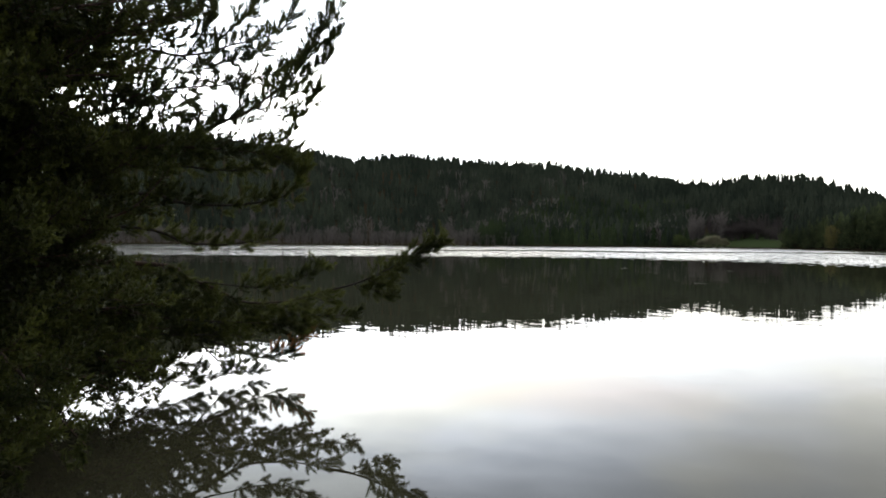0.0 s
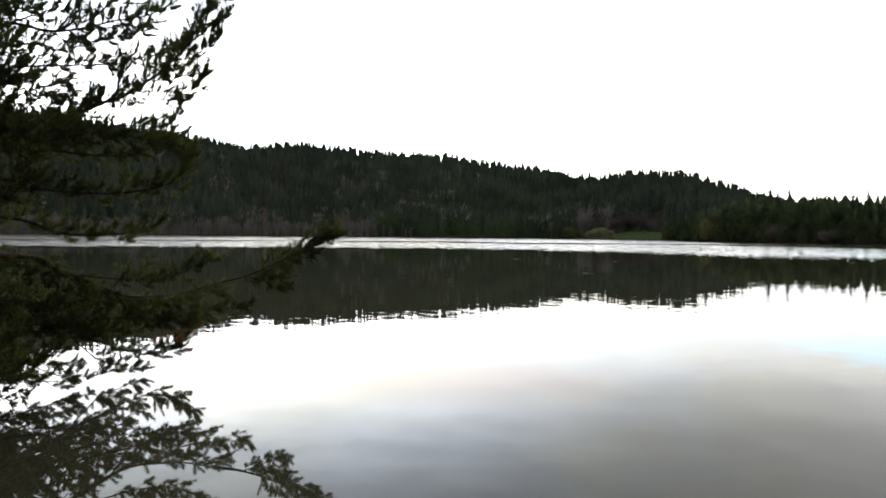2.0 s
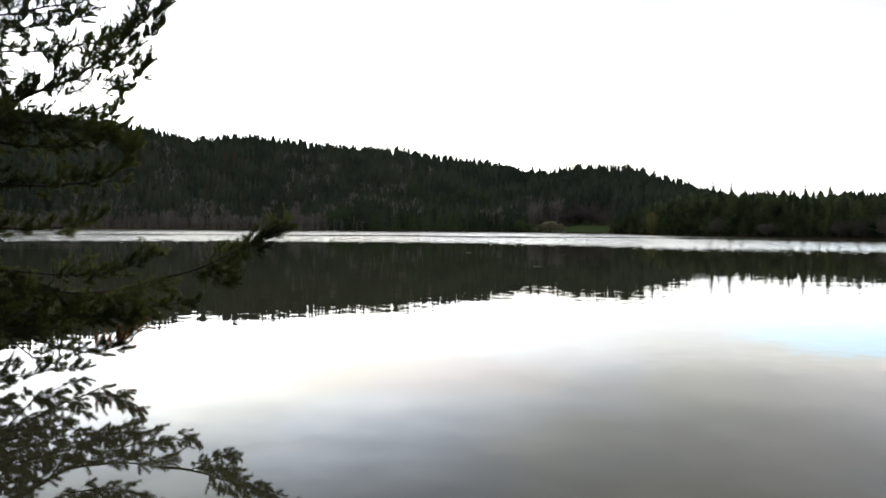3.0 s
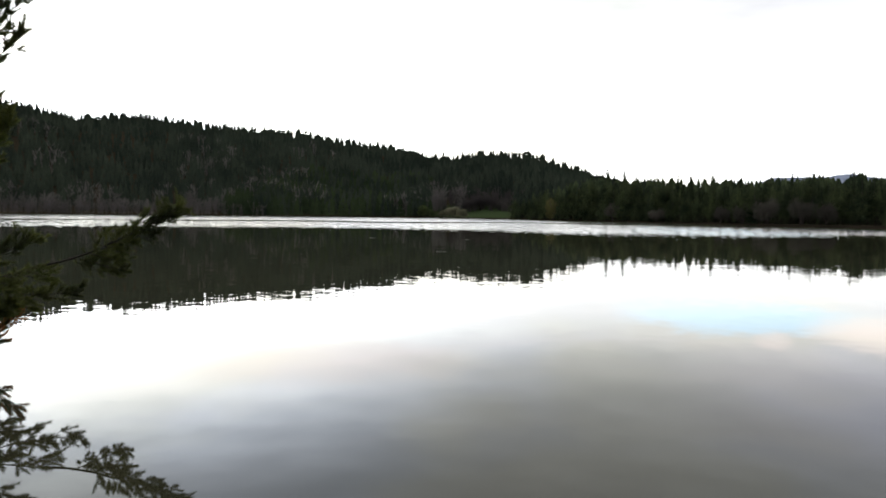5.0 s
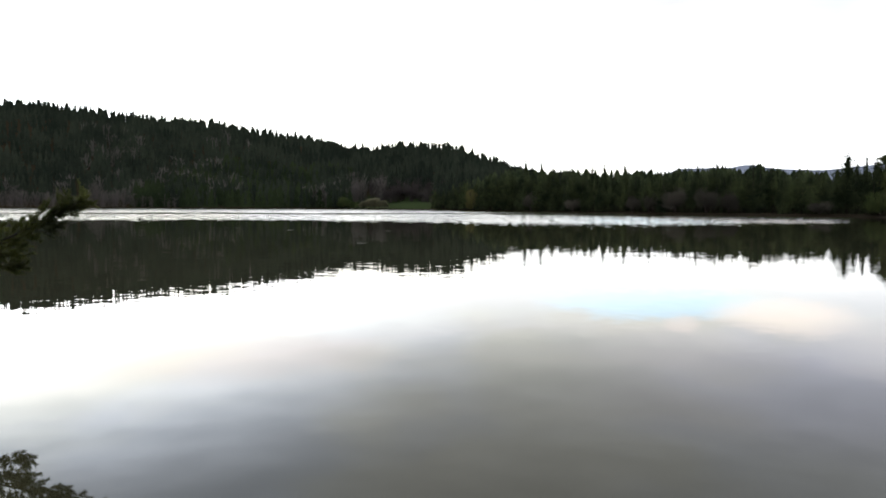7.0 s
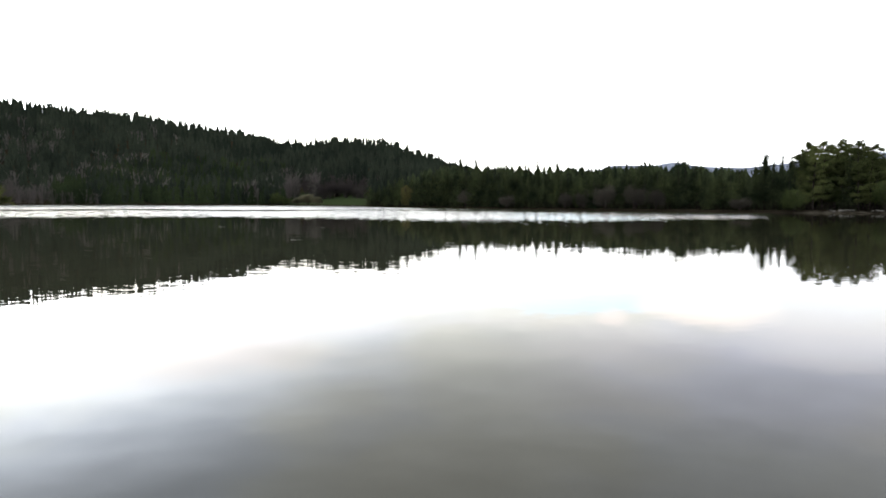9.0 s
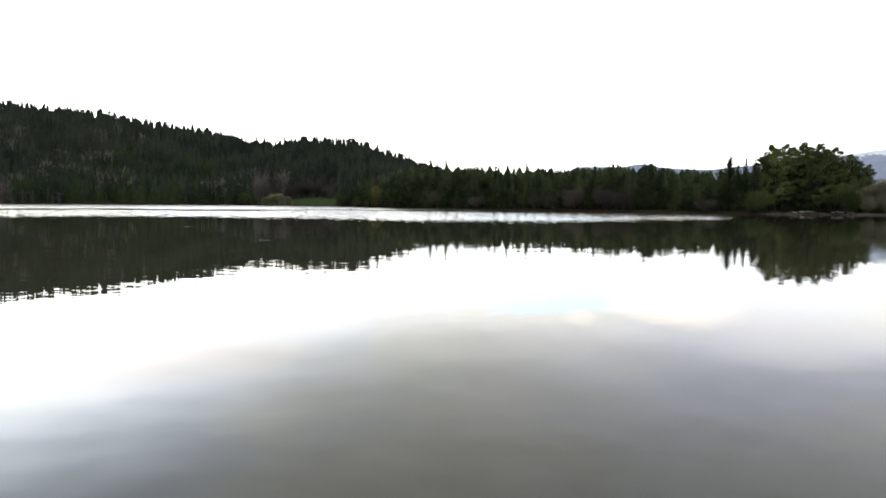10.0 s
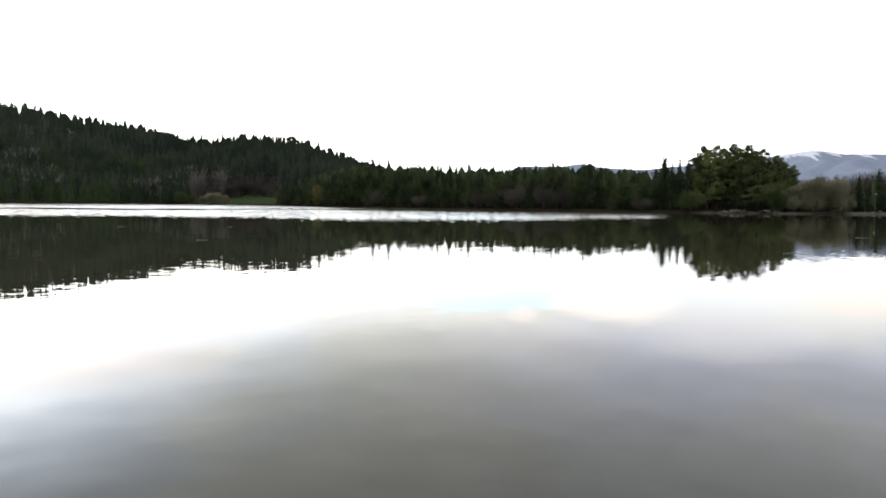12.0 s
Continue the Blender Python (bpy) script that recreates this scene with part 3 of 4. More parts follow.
def scatter(rng, n, a0, a1, r_of, keep=lambda az, r: True):
    out = []
    while len(out) < n:
        az = a0 + (a1 - a0) * rng.rand()
        lo, hi = r_of(az)
        r = math.sqrt(lo * lo + (hi * hi - lo * lo) * rng.rand())
        if keep(az, r):
            out.append((az, r))
    return out


def clearing(az, r):
    """Open meadow with bare thicket behind it."""
    return 19.5 < az < 26.5 and r < shore(az) + 85


SPRUCE_FAR = [far_template("spruce", s, 40) for s in range(8)]
PINE_FAR = [far_template("pine", 20 + s, 40) for s in range(8)]
BRUSH = [far_template("bare", 140 + s, 26) for s in range(6)]
BARE_FAR = [far_template("bare", 40 + s, 70) for s in range(6)]
rng = np.random.RandomState(3)
hill = scatter(rng, 6900, -42, 19, lambda a: (shore(a) + (34 if a < 5 else 10), crest(a)[0] + 25))
hill += scatter(rng, 750, -42, 19, lambda a: (crest(a)[0] - 8, crest(a)[0] + 22))
woods("hill_forest", hill, 8.0 + 7.5 * rng.rand(len(hill)) ** 1.3, SPRUCE_FAR + PINE_FAR[:3], M_FAR,
      "dense dark conifer forest covering the far hillside", 1)
ridge = scatter(rng, 2300, 17, 37, lambda a: (shore(a) + 14, crest(a)[0] + 20), lambda a, r: not clearing(a, r))
ridge += scatter(rng, 330, 17, 34, lambda a: (crest(a)[0] - 6, crest(a)[0] + 18))
ridge += [(19.8, 600), (20.4, 602), (21.25, 598), (21.95, 597), (23.35, 600), (26.6, 580)]
ridge_h = np.append(7 + 10 * rng.rand(len(ridge) - 6) ** 1.6, (18, 18, 15, 18, 15, 15))
woods("ridge_forest", ridge, ridge_h, SPRUCE_FAR + PINE_FAR[:4], M_FAR,
      "dark spruce forest on the lower ridge", 2)
young = scatter(rng, 950, 3, 19.5, lambda a: (shore(a) + 5, shore(a) + 60 + 90 * min(1.0, (a - 3) / 7)))
woods("young_pine_forest", young, 5.5 + 6.5 * rng.rand(len(young)), PINE_FAR, M_YOUNG,
      "young green pine forest along the far shore", 3)
bare = scatter(rng, 620, -42, 6, lambda a: (shore(a) + 4, shore(a) + 40))
woods("bare_thicket", bare, [5.8 + 1.6 * math.sin(a * 1.1) + 1.0 * math.sin(a * 2.7 + 1) + 4.5 * rng.rand() ** 1.5 for a, r in bare], BARE_FAR, M_BARE,
      "leafless brown alder thicket along the far shore", 4)
grey = []
for i in range(20):
    a0, r0 = (-16 + 27 * rng.rand(), 440 + 190 * rng.rand()) if i < 15 else (16.5 + 4.5 * rng.rand(), 430 + 60 * rng.rand())
    grey += [(a0 + 0.9 * rng.normal(), r0 + 12 * rng.normal()) for j in range(9)]
woods("hill_birches", grey, 11 + 4 * rng.rand(len(grey)), BARE_FAR, M_BARE,
      "grey leafless birches scattered among the hillside conifers", 8)
thicket = scatter(rng, 220, 19.0, 27.0, lambda a: (shore(a) + 42, shore(a) + 95))
woods("meadow_thicket", thicket, 3.5 + 6 * rng.rand(len(thicket)), BARE_FAR, M_PURPLE,
      "leafless purple-brown thicket behind the meadow", 6)
brush = scatter(rng, 1300, 26, 74, lambda a: (shore(a) + 0.6, shore(a) + 7))
woods("shore_brush", brush, 0.8 + 2.2 * rng.rand(len(brush)) ** 2, BRUSH, M_BRUSH,
      "low leafless brown brush along the water's edge", 7)
back = scatter(rng, 900, 29.0, 76, lambda a: (shore(a) + 14, shore(a) + 70))

# tops of the nearer wood, by azimuth
TOP_AZ = (26, 30, 32.3, 34.1, 36.3, 38.5, 40.3, 41.6, 42.8, 44.9, 46.5, 48.8, 50, 51.1, 52.2, 53.6, 55, 56.2, 56.5, 57.2, 57.7, 58.3, 59, 59.9, 61.2, 62.1, 63.2, 63.8, 64.4, 65.3, 66.3, 66.7, 69, 70, 73)
TOP_EL = (1.5, 2.5, 3.05, 3.05, 2.95, 3.05, 2.99, 3.1, 2.9, 2.85, 3.15, 3.23, 2.95, 3.4, 3, 2.8, 2.9, 2.85, 3.42, 3.94, 3.5, 3.67, 3.44, 4.46, 4.52, 4.58, 4.47, 4.29, 4.15, 3.63, 2.87, 2.28, 2.2, 2.6, 2.6)


def top_at(az, r):
    """Height that a tree there needs to reach the wood's outline."""
    return EYE + math.tan(radians(float(np.interp(az, TOP_AZ, TOP_EL)))) * r - float(height(az, r))


woods("shore_forest", back, [top_at(a, r) * ((0.83 + 0.22 * rng.rand()) if a < 56 else (0.5 + 0.3 * rng.rand())) for a, r in back], SPRUCE_FAR[:4] + PINE_FAR, M_SPRUCE,
      "dark mixed conifer forest behind the near shore trees", 5)

spruces = [conifer("spruce_tree", 60 + s, 1400, M_SPRUCE, 11.0) for s in range(5)]
pines = [conifer("pine_tree", 80 + s, 1300, M_FARPINE, 11.0) for s in range(5)]
big = [grove_pine(90 + s, 4600, M_GROVE, 15.0) for s in range(4)]
for o in spruces:
    tagged(o, "dark green pointed spruce on the lake shore", "tree", "shore trees")
for o in pines:
    tagged(o, "green rounded young pine on the lake shore", "tree", "shore trees")
for o in big:
    tagged(o, "tall green pine in the grove by the water", "tree", "grove pines")


def plant(stock, used, az, r, h, base_h, turn, slim=1.0):
    """Sets the stock tree itself first, then copies of it."""
    p = spot(az, r)
    m = Matrix.Translation((p.x, p.y, p.z - 0.1)) @ Matrix.Rotation(turn, 4, "Z")
    s = h / base_h
    if stock in used:
        ob = copy_thing(stock, m)
    else:
        ob = stock
        used.add(stock)
    ob.matrix_basis = m @ Matrix.Diagonal((s * slim, s * slim, s, 1))
    return ob


used = set()
count = 128
for i in range(count):
    az = 26.3 + 31.2 * (i + 0.7 * rng.rand()) / count
    r = shore(az) + 4 + 12 * rng.rand()
    stock = spruces[rng.randint(5)] if rng.rand() < 0.5 else pines[rng.randint(5)]
    full = 0.68 + 0.33 * rng.rand()
    plant(stock, used, az, float(r), top_at(az, float(r)) * full, 11.0, rng.rand() * 6.28)
# slim spires that stand over the wood's outline
for i, (az, el) in enumerate(((32.5, 3.49), (33.75, 3.92), (34.3, 3.43), (35.05, 3.81), (36.0, 3.36), (37.55, 3.33), (39.1, 3.39), (40.05, 3.49), (41.65, 3.55), (43.6, 3.23), (45.8, 3.24), (47.1, 3.42), (48.45, 3.38), (51.0, 3.55), (52.3, 3.14), (57.2, 3.94), (57.75, 3.4), (58.3, 3.67), (58.85, 3.4))):
    r = float(shore(az)) + 8 + 6 * rng.rand()
    plant(spruces[i % 5], used, az, r, EYE + math.tan(radians(el)) * r - float(height(az, r)) + 0.2, 11.0, az * 3, 0.8)
for i in range(36):
    az = 58.9 + 7.5 * (i + 0.5 * rng.rand()) / 36
    r = shore(az) + 6 + 14 * rng.rand()
    full = (1.03, 0.8, 0.97, 0.6 + 0.2 * rng.rand(), 0.9)[i % 5]
    plant(big[rng.randint(4)] if i % 9 else spruces[i % 3], used, az, float(r), top_at(az, float(r)) * full, 15.0 if i % 9 else 11.0, rng.rand() * 6.28)
# unseen pines added beside and behind the lens to shade the near pine
for i, (az, r) in enumerate(((-54, 9.2), (-62, 7.2), (-75, 7.5), (-92, 6.5), (-58, 13), (-66, 15), (-72, 9.5), (-86, 12), (-100, 9), (-112, 14), (-128, 10), (-146, 12), (-165, 10), (-184, 13))):
    tagged(plant(big[i % 4], used, az, r, 12.5 + 2.5 * rng.rand(), 15.0, az), "unseen tall pine added on the near bank as shade", "tree", "bank pines")
for az, dr, h in ((69.0, 30, 10.0), (70.45, 5, 8.8), (71.6, 17, 11.4), (71.2, 34, 10.2), (72.3, 16, 10.6), (72.8, 32, 10.4), (73.6, 30, 11)):
    plant(spruces[int(az * 10) % 5], used, az, shore(az) + dr, h, 11.0, az)


# ---- bushes and bare trees ----
def bush(kind, seed, n, mat, fan=0.9, leaf=0.02, rods=14):
    """A many-stemmed bush one metre high: stems from one root, and a cloud of fine shoots."""
    rng = np.random.RandomState(seed)
    ob = new(kind)
    V, F, at = [], [], 0
    for s in range(rods):
        a, t = rng.rand() * 6.283, fan * rng.rand() ** 0.6 * 0.5
        v, f = stem(0.75 + 0.2 * rng.rand(), 0.014, 5, 4, 0.03, seed * 31 + s)
        v = np.array(v)
        v[:, 0] += math.cos(a) * t * np.abs(v[:, 2]) ** 1.3
        v[:, 1] += math.sin(a) * t * np.abs(v[:, 2]) ** 1.3
        V.append(v)
        F.append(np.array(f) + at)
        at += len(v)
    part("trunk", mesh_from("trunk", np.vstack(V), np.vstack(F), M_TWIG, True), ob)
    lumps = 13
    an, lv = rng.rand(lumps) * 6.283, rng.rand(lumps)
    c = np.stack([0.30 * fan * np.cos(an) * (0.5 + 0.5 * lv), 0.30 * fan * np.sin(an) * (0.5 + 0.5 * lv), 0.16 + 0.56 * rng.rand(lumps)], 1)
    pick = rng.randint(0, lumps, n)
    d = rng.normal(size=(n, 3))
    d /= np.linalg.norm(d, axis=1, keepdims=True)
    p = c[pick] + d * (0.23 * rng.rand(n) ** 0.4)[:, None]
    p[:, 2] = np.clip(p[:, 2], 0.03, 0.93)
    w = d * 0.6 + np.array((0, 0, 0.7)) + 0.25 * rng.normal(size=(n, 3))
    v, f = sprays(p, w, 0.09, leaf, rng)
    part("crown", mesh_from("crown", v, f, mat), ob)
    return ob


def set_bushes(stock, label, group, rows):
    used_here = set()
    tagged(stock, label, "bush", group)
    for az, dr, h, fat in rows:
        p = spot(az, float(shore(az)) + dr)
        m = Matrix.Translation((p.x, p.y, p.z - 0.05)) @ Matrix.Rotation(az * 7.0, 4, "Z")
        ob = copy_thing(stock, m) if stock in used_here else stock
        used_here.add(stock)
        ob.matrix_basis = m @ Matrix.Diagonal((h * fat, h * fat, h, 1))


set_bushes(bush("willow_bush", 5, 4200, M_WILLOW, leaf=0.007), "pale olive budding willow bush at the water's edge", "willows",
           ((21.3, 3, 6.4, 1.7), (20.5, 4, 4.6, 1.6), (22.1, 4, 4.8, 1.5), (65.8, 3, 5.4, 1.2), (66.7, 3, 6.4, 1.15), (67.8, 3, 8.8, 1.05), (68.8, 4, 8.6, 1.1), (69.5, 4, 6.2, 1.0)))
set_bushes(bush("yellow_bush", 6, 2600, M_YELLOW, leaf=0.009), "yellow-green budding tree before dark conifers", "budding trees", ((29.5, 4, 9.6, 0.95),))
set_bushes(bush("green_bush", 7, 2600, M_GREENBUSH, leaf=0.009), "low green bush beside the meadow", "green bushes",
           ((18.9, 4, 7.5, 1.2), (19.7, 3, 4.5, 1.5), (64.9, 2, 7.5, 0.9), (59.2, 2, 5.5, 1.1)))
set_bushes(bush("bare_tree", 8, 2600, M_PURPLE, 1.1, 0.006), "leafless purple-brown tree behind the meadow", "bare trees",
           ((22.7, 46, 8.5, 1.3), (23.5, 50, 9.5, 1.3), (24.4, 52, 9.0, 1.3), (25.3, 50, 7.0, 1.3), (18.0, 30, 12, 0.9), (16.9, 26, 12, 0.9)))
set_bushes(bush("bare_bush", 9, 2400, M_BUSH, 1.1, 0.006), "leafless brown bush on the lake shore", "bare bushes",
           ((34.2, 3, 7.6, 1.0), (37.6, 3, 5.0, 1.2), (42.3, 3, 5.5, 0.95), (43.8, 3, 6.2, 0.85), (45.5, 4, 7.8, 0.9),
            (47.8, 4, 7.6, 0.85), (49.4, 3, 6.2, 0.9), (55.5, 2, 3.5, 1.5)))
set_bushes(bush("grey_tree", 12, 2600, M_BARE, 1.0, 0.0035), "tall leafless grey tree behind the willows", "grey trees",
           ((69.9, 24, 10.8, 0.8), (70.5, 30, 11.4, 0.7), (71.3, 26, 11.4, 0.8), (71.9, 22, 10.8, 0.9)))


def build_street_lamp():
    p = spot(71.45, float(shore(71.45)) + 6)
    lamp = new("street_lamp")
    lamp.location = p
    v, f = stem(4.3, 0.06, 8, 4, 0.0)
    part("pole", mesh_from("pole", v, f, M_METAL, True), lamp)
    bm = bmesh.new()
    bmesh.ops.create_cube(bm, size=1, matrix=Matrix.Translation((0.25, 0, 4.3)) @ Matrix.Diagonal((0.75, 0.28, 0.14, 1)))
    bmesh.ops.bevel(bm, geom=bm.edges[:], offset=0.05, segments=2, affect="EDGES")
    me = bpy.data.meshes.new("lamp_head")
    bm.to_mesh(me)
    bm.free()
    me.materials.append(M_LAMP)
    part("lamp_head", me, lamp, "pale flat lamp head")
    tagged(lamp, "slim grey street lamp by the shore path", "street lamp")


build_street_lamp()


# ---- small things afloat ----
def build_driftwood():
    stock = None
    for i, (az, r, ln) in enumerate(((20.45, 35.6, 0.55), (14.7, 55.2, 0.5), (22.55, 53.0, 0.35), (70.84, 48.3, 0.8))):
        m = Matrix.Translation((r * math.sin(radians(az)), r * math.cos(radians(az)), 0.012)) @ Matrix.Rotation(radians(-az + 8 * math.sin(i * 2.1)), 4, "Z")
        if stock is None:
            v, f = stem(1.0, 0.05, 7, 7, 0.03, 5)
            v = [(z - 0.5, y, 0.5 * x + 0.02 * math.sin(5 * z)) for x, y, z in v]
            stock = ob = new("driftwood", mesh_from("driftwood", v, f, M_DRIFT, True))
            tagged(ob, "pale weathered stick floating on the lake", "driftwood", "floating sticks")
        else:
            ob = copy_thing(stock, m)
        ob.matrix_basis = m @ Matrix.Diagonal((ln, 0.7, 0.35, 1))


build_driftwood()


def build_shore_stones():
    """Pale rounded stones along the low bank below the grove."""
    rng = np.random.RandomState(21)
    stock = None
    for i in range(26):
        az = (61.5 + 4.6 * rng.rand()) if i < 18 else (69.8 + 2.2 * rng.rand())
        p = spot(az, float(shore(az)) + 0.5 + 2.2 * rng.rand())
        size = 0.18 + 0.34 * rng.rand() ** 2
        m = Matrix.Translation((p.x, p.y, max(p.z, 0.0) + 0.1 * size)) @ Matrix.Rotation(rng.rand() * 6.28, 4, "Z")
        if stock is None:
            bm = bmesh.new()
            bmesh.ops.create_icosphere(bm, subdivisions=2, radius=1.0)
            for v in bm.verts:
                v.co *= 1 + 0.16 * rng.normal()
            me = bpy.data.meshes.new("shore_stone")
            bm.to_mesh(me)
            bm.free()
            me.materials.append(M_STONE)
            stock = ob = new("shore_stone", me)
            tagged(ob, "pale weathered stone on the muddy bank", "stone", "shore stones")
        else:
            ob = copy_thing(stock, m)
        ob.matrix_basis = m @ Matrix.Diagonal((size * 1.3, size, size * 0.55, 1))


build_shore_stones()

# ---- the pine over the water beside the camera ----
def where(az, el, d):
    """A point seen from the lens at that azimuth and elevation, d metres away over the ground."""
    return Vector((d * math.sin(radians(az)), d * math.cos(radians(az)), EYE + d * math.tan(radians(el))))


def needles(shoots, rng, per, length, width):
    """Needles all along shoots, each given by its foot and tip, leaning towards the tip."""
    A = np.repeat(np.array([tuple(a) for a, b in shoots]), per, 0)
    B = np.repeat(np.array([tuple(b) for a, b in shoots]), per, 0)
    n = len(A)
    t = rng.rand(n, 1)
    d = B - A
    d /= np.linalg.norm(d, axis=1, keepdims=True)
    o = np.cross(d, rng.normal(size=(n, 3)))
    o /= np.linalg.norm(o, axis=1, keepdims=True)
    foot = A + (B - A) * t
    w = o * (0.95 - 0.35 * t) + d * (0.45 + 0.5 * t) + np.array((0, 0, 0.08))
    w /= np.linalg.norm(w, axis=1, keepdims=True)
    tip = foot + w * length * (0.7 + 0.5 * rng.rand(n, 1))
    side = np.cross(w, rng.normal(size=(n, 3)))
    side *= width / np.linalg.norm(side, axis=1, keepdims=True)
    v = np.stack([foot - side, foot + side, tip], 1).reshape(-1, 3)
    return v, np.arange(len(v)).reshape(-1, 3)


def limb(tree, line, r0, rng, side_len, leafy_from=0.3, dead=0.0, droop=0.0, gap=0.085, per=125, taper=0.5, bare=0.2, wide=0.0024, lift=0.4):
    """A limb along a line, with side branches that curve up and bear needled shoots like candles on their outer part."""
    V, F, shoots, dry = [], [], [], []
    pipe(line, r0, 0.004, 7, V, F)
    L = [0.0]
    for a, b in zip(line, line[1:]):
        L.append(L[-1] + (b - a).length)
    total = L[-1]
    s = leafy_from * total
    turn = rng.rand() * 6
    up = Vector((0, 0, 1))
    while s < total:
        i = min(max(k for k in range(len(L)) if L[k] <= s), len(line) - 2)
        p = line[i].lerp(line[i + 1], (s - L[i]) / max(1e-6, L[i + 1] - L[i]))
        d = (line[i + 1] - line[i]).normalized()
        turn += 2.4
        q = d.cross(up).normalized()
        e = (q * math.cos(turn) + up * (0.75 * math.sin(turn) - droop)).normalized()
        u = s / total
        ln = side_len * (0.3 + 0.7 * rng.rand()) * (1.05 - taper * u)
        way = (d * (0.8 + 0.4 * u) + e * 0.85).normalized()
        rise = up * ln * (0.5 if droop < 0.3 else 0.12) * lift
        br = bow([p, p + way * ln * 0.5, p + way * ln + rise], 3)
        pipe(br, 0.0028 + 0.008 * ln, 0.002, 4, V, F)
        end = (br[-1] - br[-2]).normalized()
        m = max(3, int(ln * (1 - bare) / 0.042))
        for k in range(m):
            t = bare + (1 - bare) * (k + rng.rand()) / m
            j = min(int(t * (len(br) - 1)), len(br) - 2)
            a = br[j].lerp(br[j + 1], t * (len(br) - 1) - j)
            w = (end * 0.8 + Vector(rng.normal(size=3)) * 0.42 + up * lift).normalized()
            tw = a + w * (0.09 + 0.12 * rng.rand())
            pipe([a, tw], 0.0022, 0.0015, 3, V, F)
            (dry if rng.rand() < dead else shoots).append((a.lerp(tw, 0.1), tw))
        (dry if rng.rand() < dead else shoots).append((br[-2], br[-1] + end * 0.06))
        s += gap * (0.6 + 0.8 * rng.rand())
    shoots.append((line[-2], line[-1] + (line[-1] - line[-2]).normalized() * 0.05))
    ob = part("limb", mesh_from("limb", V, F, M_TWIG if r0 < 0.028 else M_BARK, True), tree)
    if shoots:
        part("needles", mesh_from("needles", *needles(shoots, rng, per, 0.058, wide), M_NEEDLE), ob)
    if dry:
        part("dry_needles", mesh_from("dry_needles", *needles(dry, rng, per, 0.05, wide), M_DEAD), ob, "rust-brown dry needles")


def build_near_pine():
    rng = np.random.RandomState(11)
    tree = new("pine_tree")
    tagged(tree, "dark old pine leaning its branches over the water", "tree")
    foot = Vector((-6.0, 7.2, 0.25))
    trunk = bow([foot - Vector((0, 0, 0.3)), foot + Vector((0.1, 0, 1.2)), foot + Vector((0.05, 0.1, 3.2)), foot + Vector((0.2, 0.05, 6)), foot + Vector((0.15, 0, 9.2))], 6)
    V, F = [], []
    pipe(trunk, 0.24, 0.03, 14, V, F)
    part("trunk", mesh_from("trunk", V, F, M_BARK, True), tree)

    def on_trunk(z):
        return min(trunk, key=lambda p: abs(p.z - z)).copy()

    def over(d, *way):
        return [where(az, el, d + 0.02 * i) for i, (az, el) in enumerate(way)]

    # the upper limbs against the sky, from the trunk to the tip, each with its forks
    limb(tree, bow([on_trunk(3.0)] + over(9.0, (-22.6, 6.3), (-19.8, 7.9), (-17.9, 9.2), (-15.8, 10.2), (-13.1, 12.4), (-11.5, 14.4), (-10.2, 16.4), (-9.3, 17.9)), 4), 0.034, rng, 0.52, 0.5, taper=0.35, gap=0.052, bare=0.15, lift=0.55)
    limb(tree, bow(over(9.1, (-15.3, 10.5), (-13.4, 10.0), (-11.9, 10.3), (-10.8, 11.3), (-10.3, 12.1)), 4), 0.010, rng, 0.24, 0.3, gap=0.05, bare=0.1)
    for a, b, c in (((-14.4, 11.3), (-12.6, 11.5), (-11.0, 12.5)), ((-12.8, 12.8), (-11.2, 13.3), (-9.6, 14.6)), ((-11.4, 14.6), (-10.0, 15.2), (-8.8, 16.5))):
        limb(tree, bow(over(9.08, a, b, c), 4), 0.008, rng, 0.16, 0.25, gap=0.06, bare=0.1, lift=0.6)
    limb(tree, bow(over(9.05, (-16.2, 10.0), (-16.5, 11.0), (-16.1, 12.1)), 4), 0.008, rng, 0.2, 0.3, gap=0.05)
    limb(tree, bow(over(9.0, (-19.0, 7.6), (-16.3, 7.9), (-13.8, 7.9), (-12.7, 8.4), (-12.1, 9.6)), 4), 0.010, rng, 0.2, 0.4, gap=0.06, bare=0.1)
    limb(tree, bow([on_trunk(3.4)] + over(9.15, (-24.9, 10.7), (-22.3, 11.4), (-19.0, 11.9), (-16.8, 12.2), (-15.7, 12.6), (-13.6, 13.3), (-12.1, 14.1)), 4), 0.017, rng, 0.25, 0.5, gap=0.065, bare=0.1)
    limb(tree, bow(over(9.2, (-21.3, 11.5), (-20.2, 10.6), (-19.8, 9.6), (-20.4, 8.4)), 4), 0.009, rng, 0.26, 0.15, gap=0.055)
    limb(tree, bow(over(8.8, (-23.2, 14.2), (-20.8, 14.0), (-18.6, 14.5), (-16.8, 15.2), (-14.7, 15.8), (-13.1, 16.7), (-12.3, 18.0)), 4), 0.018, rng, 0.30, 0.2, taper=0.4, gap=0.06, bare=0.1)
    limb(tree, bow(over(8.85, (-20.8, 14.0), (-19.5, 13.4), (-17.2, 13.9), (-15.7, 14.4), (-14.6, 14.8)), 4), 0.011, rng, 0.26, 0.15, gap=0.05, bare=0.1)
    limb(tree, bow(over(8.8, (-20.4, 14.1), (-19.2, 15.8), (-18.6, 16.8), (-18.3, 18.4)), 4), 0.011, rng, 0.3, 0.15, gap=0.05)
    limb(tree, bow(over(8.9, (-18.6, 14.6), (-17.0, 16.4), (-16.0, 17.2), (-15.0, 18.6)), 4), 0.011, rng, 0.3, 0.3, gap=0.05)
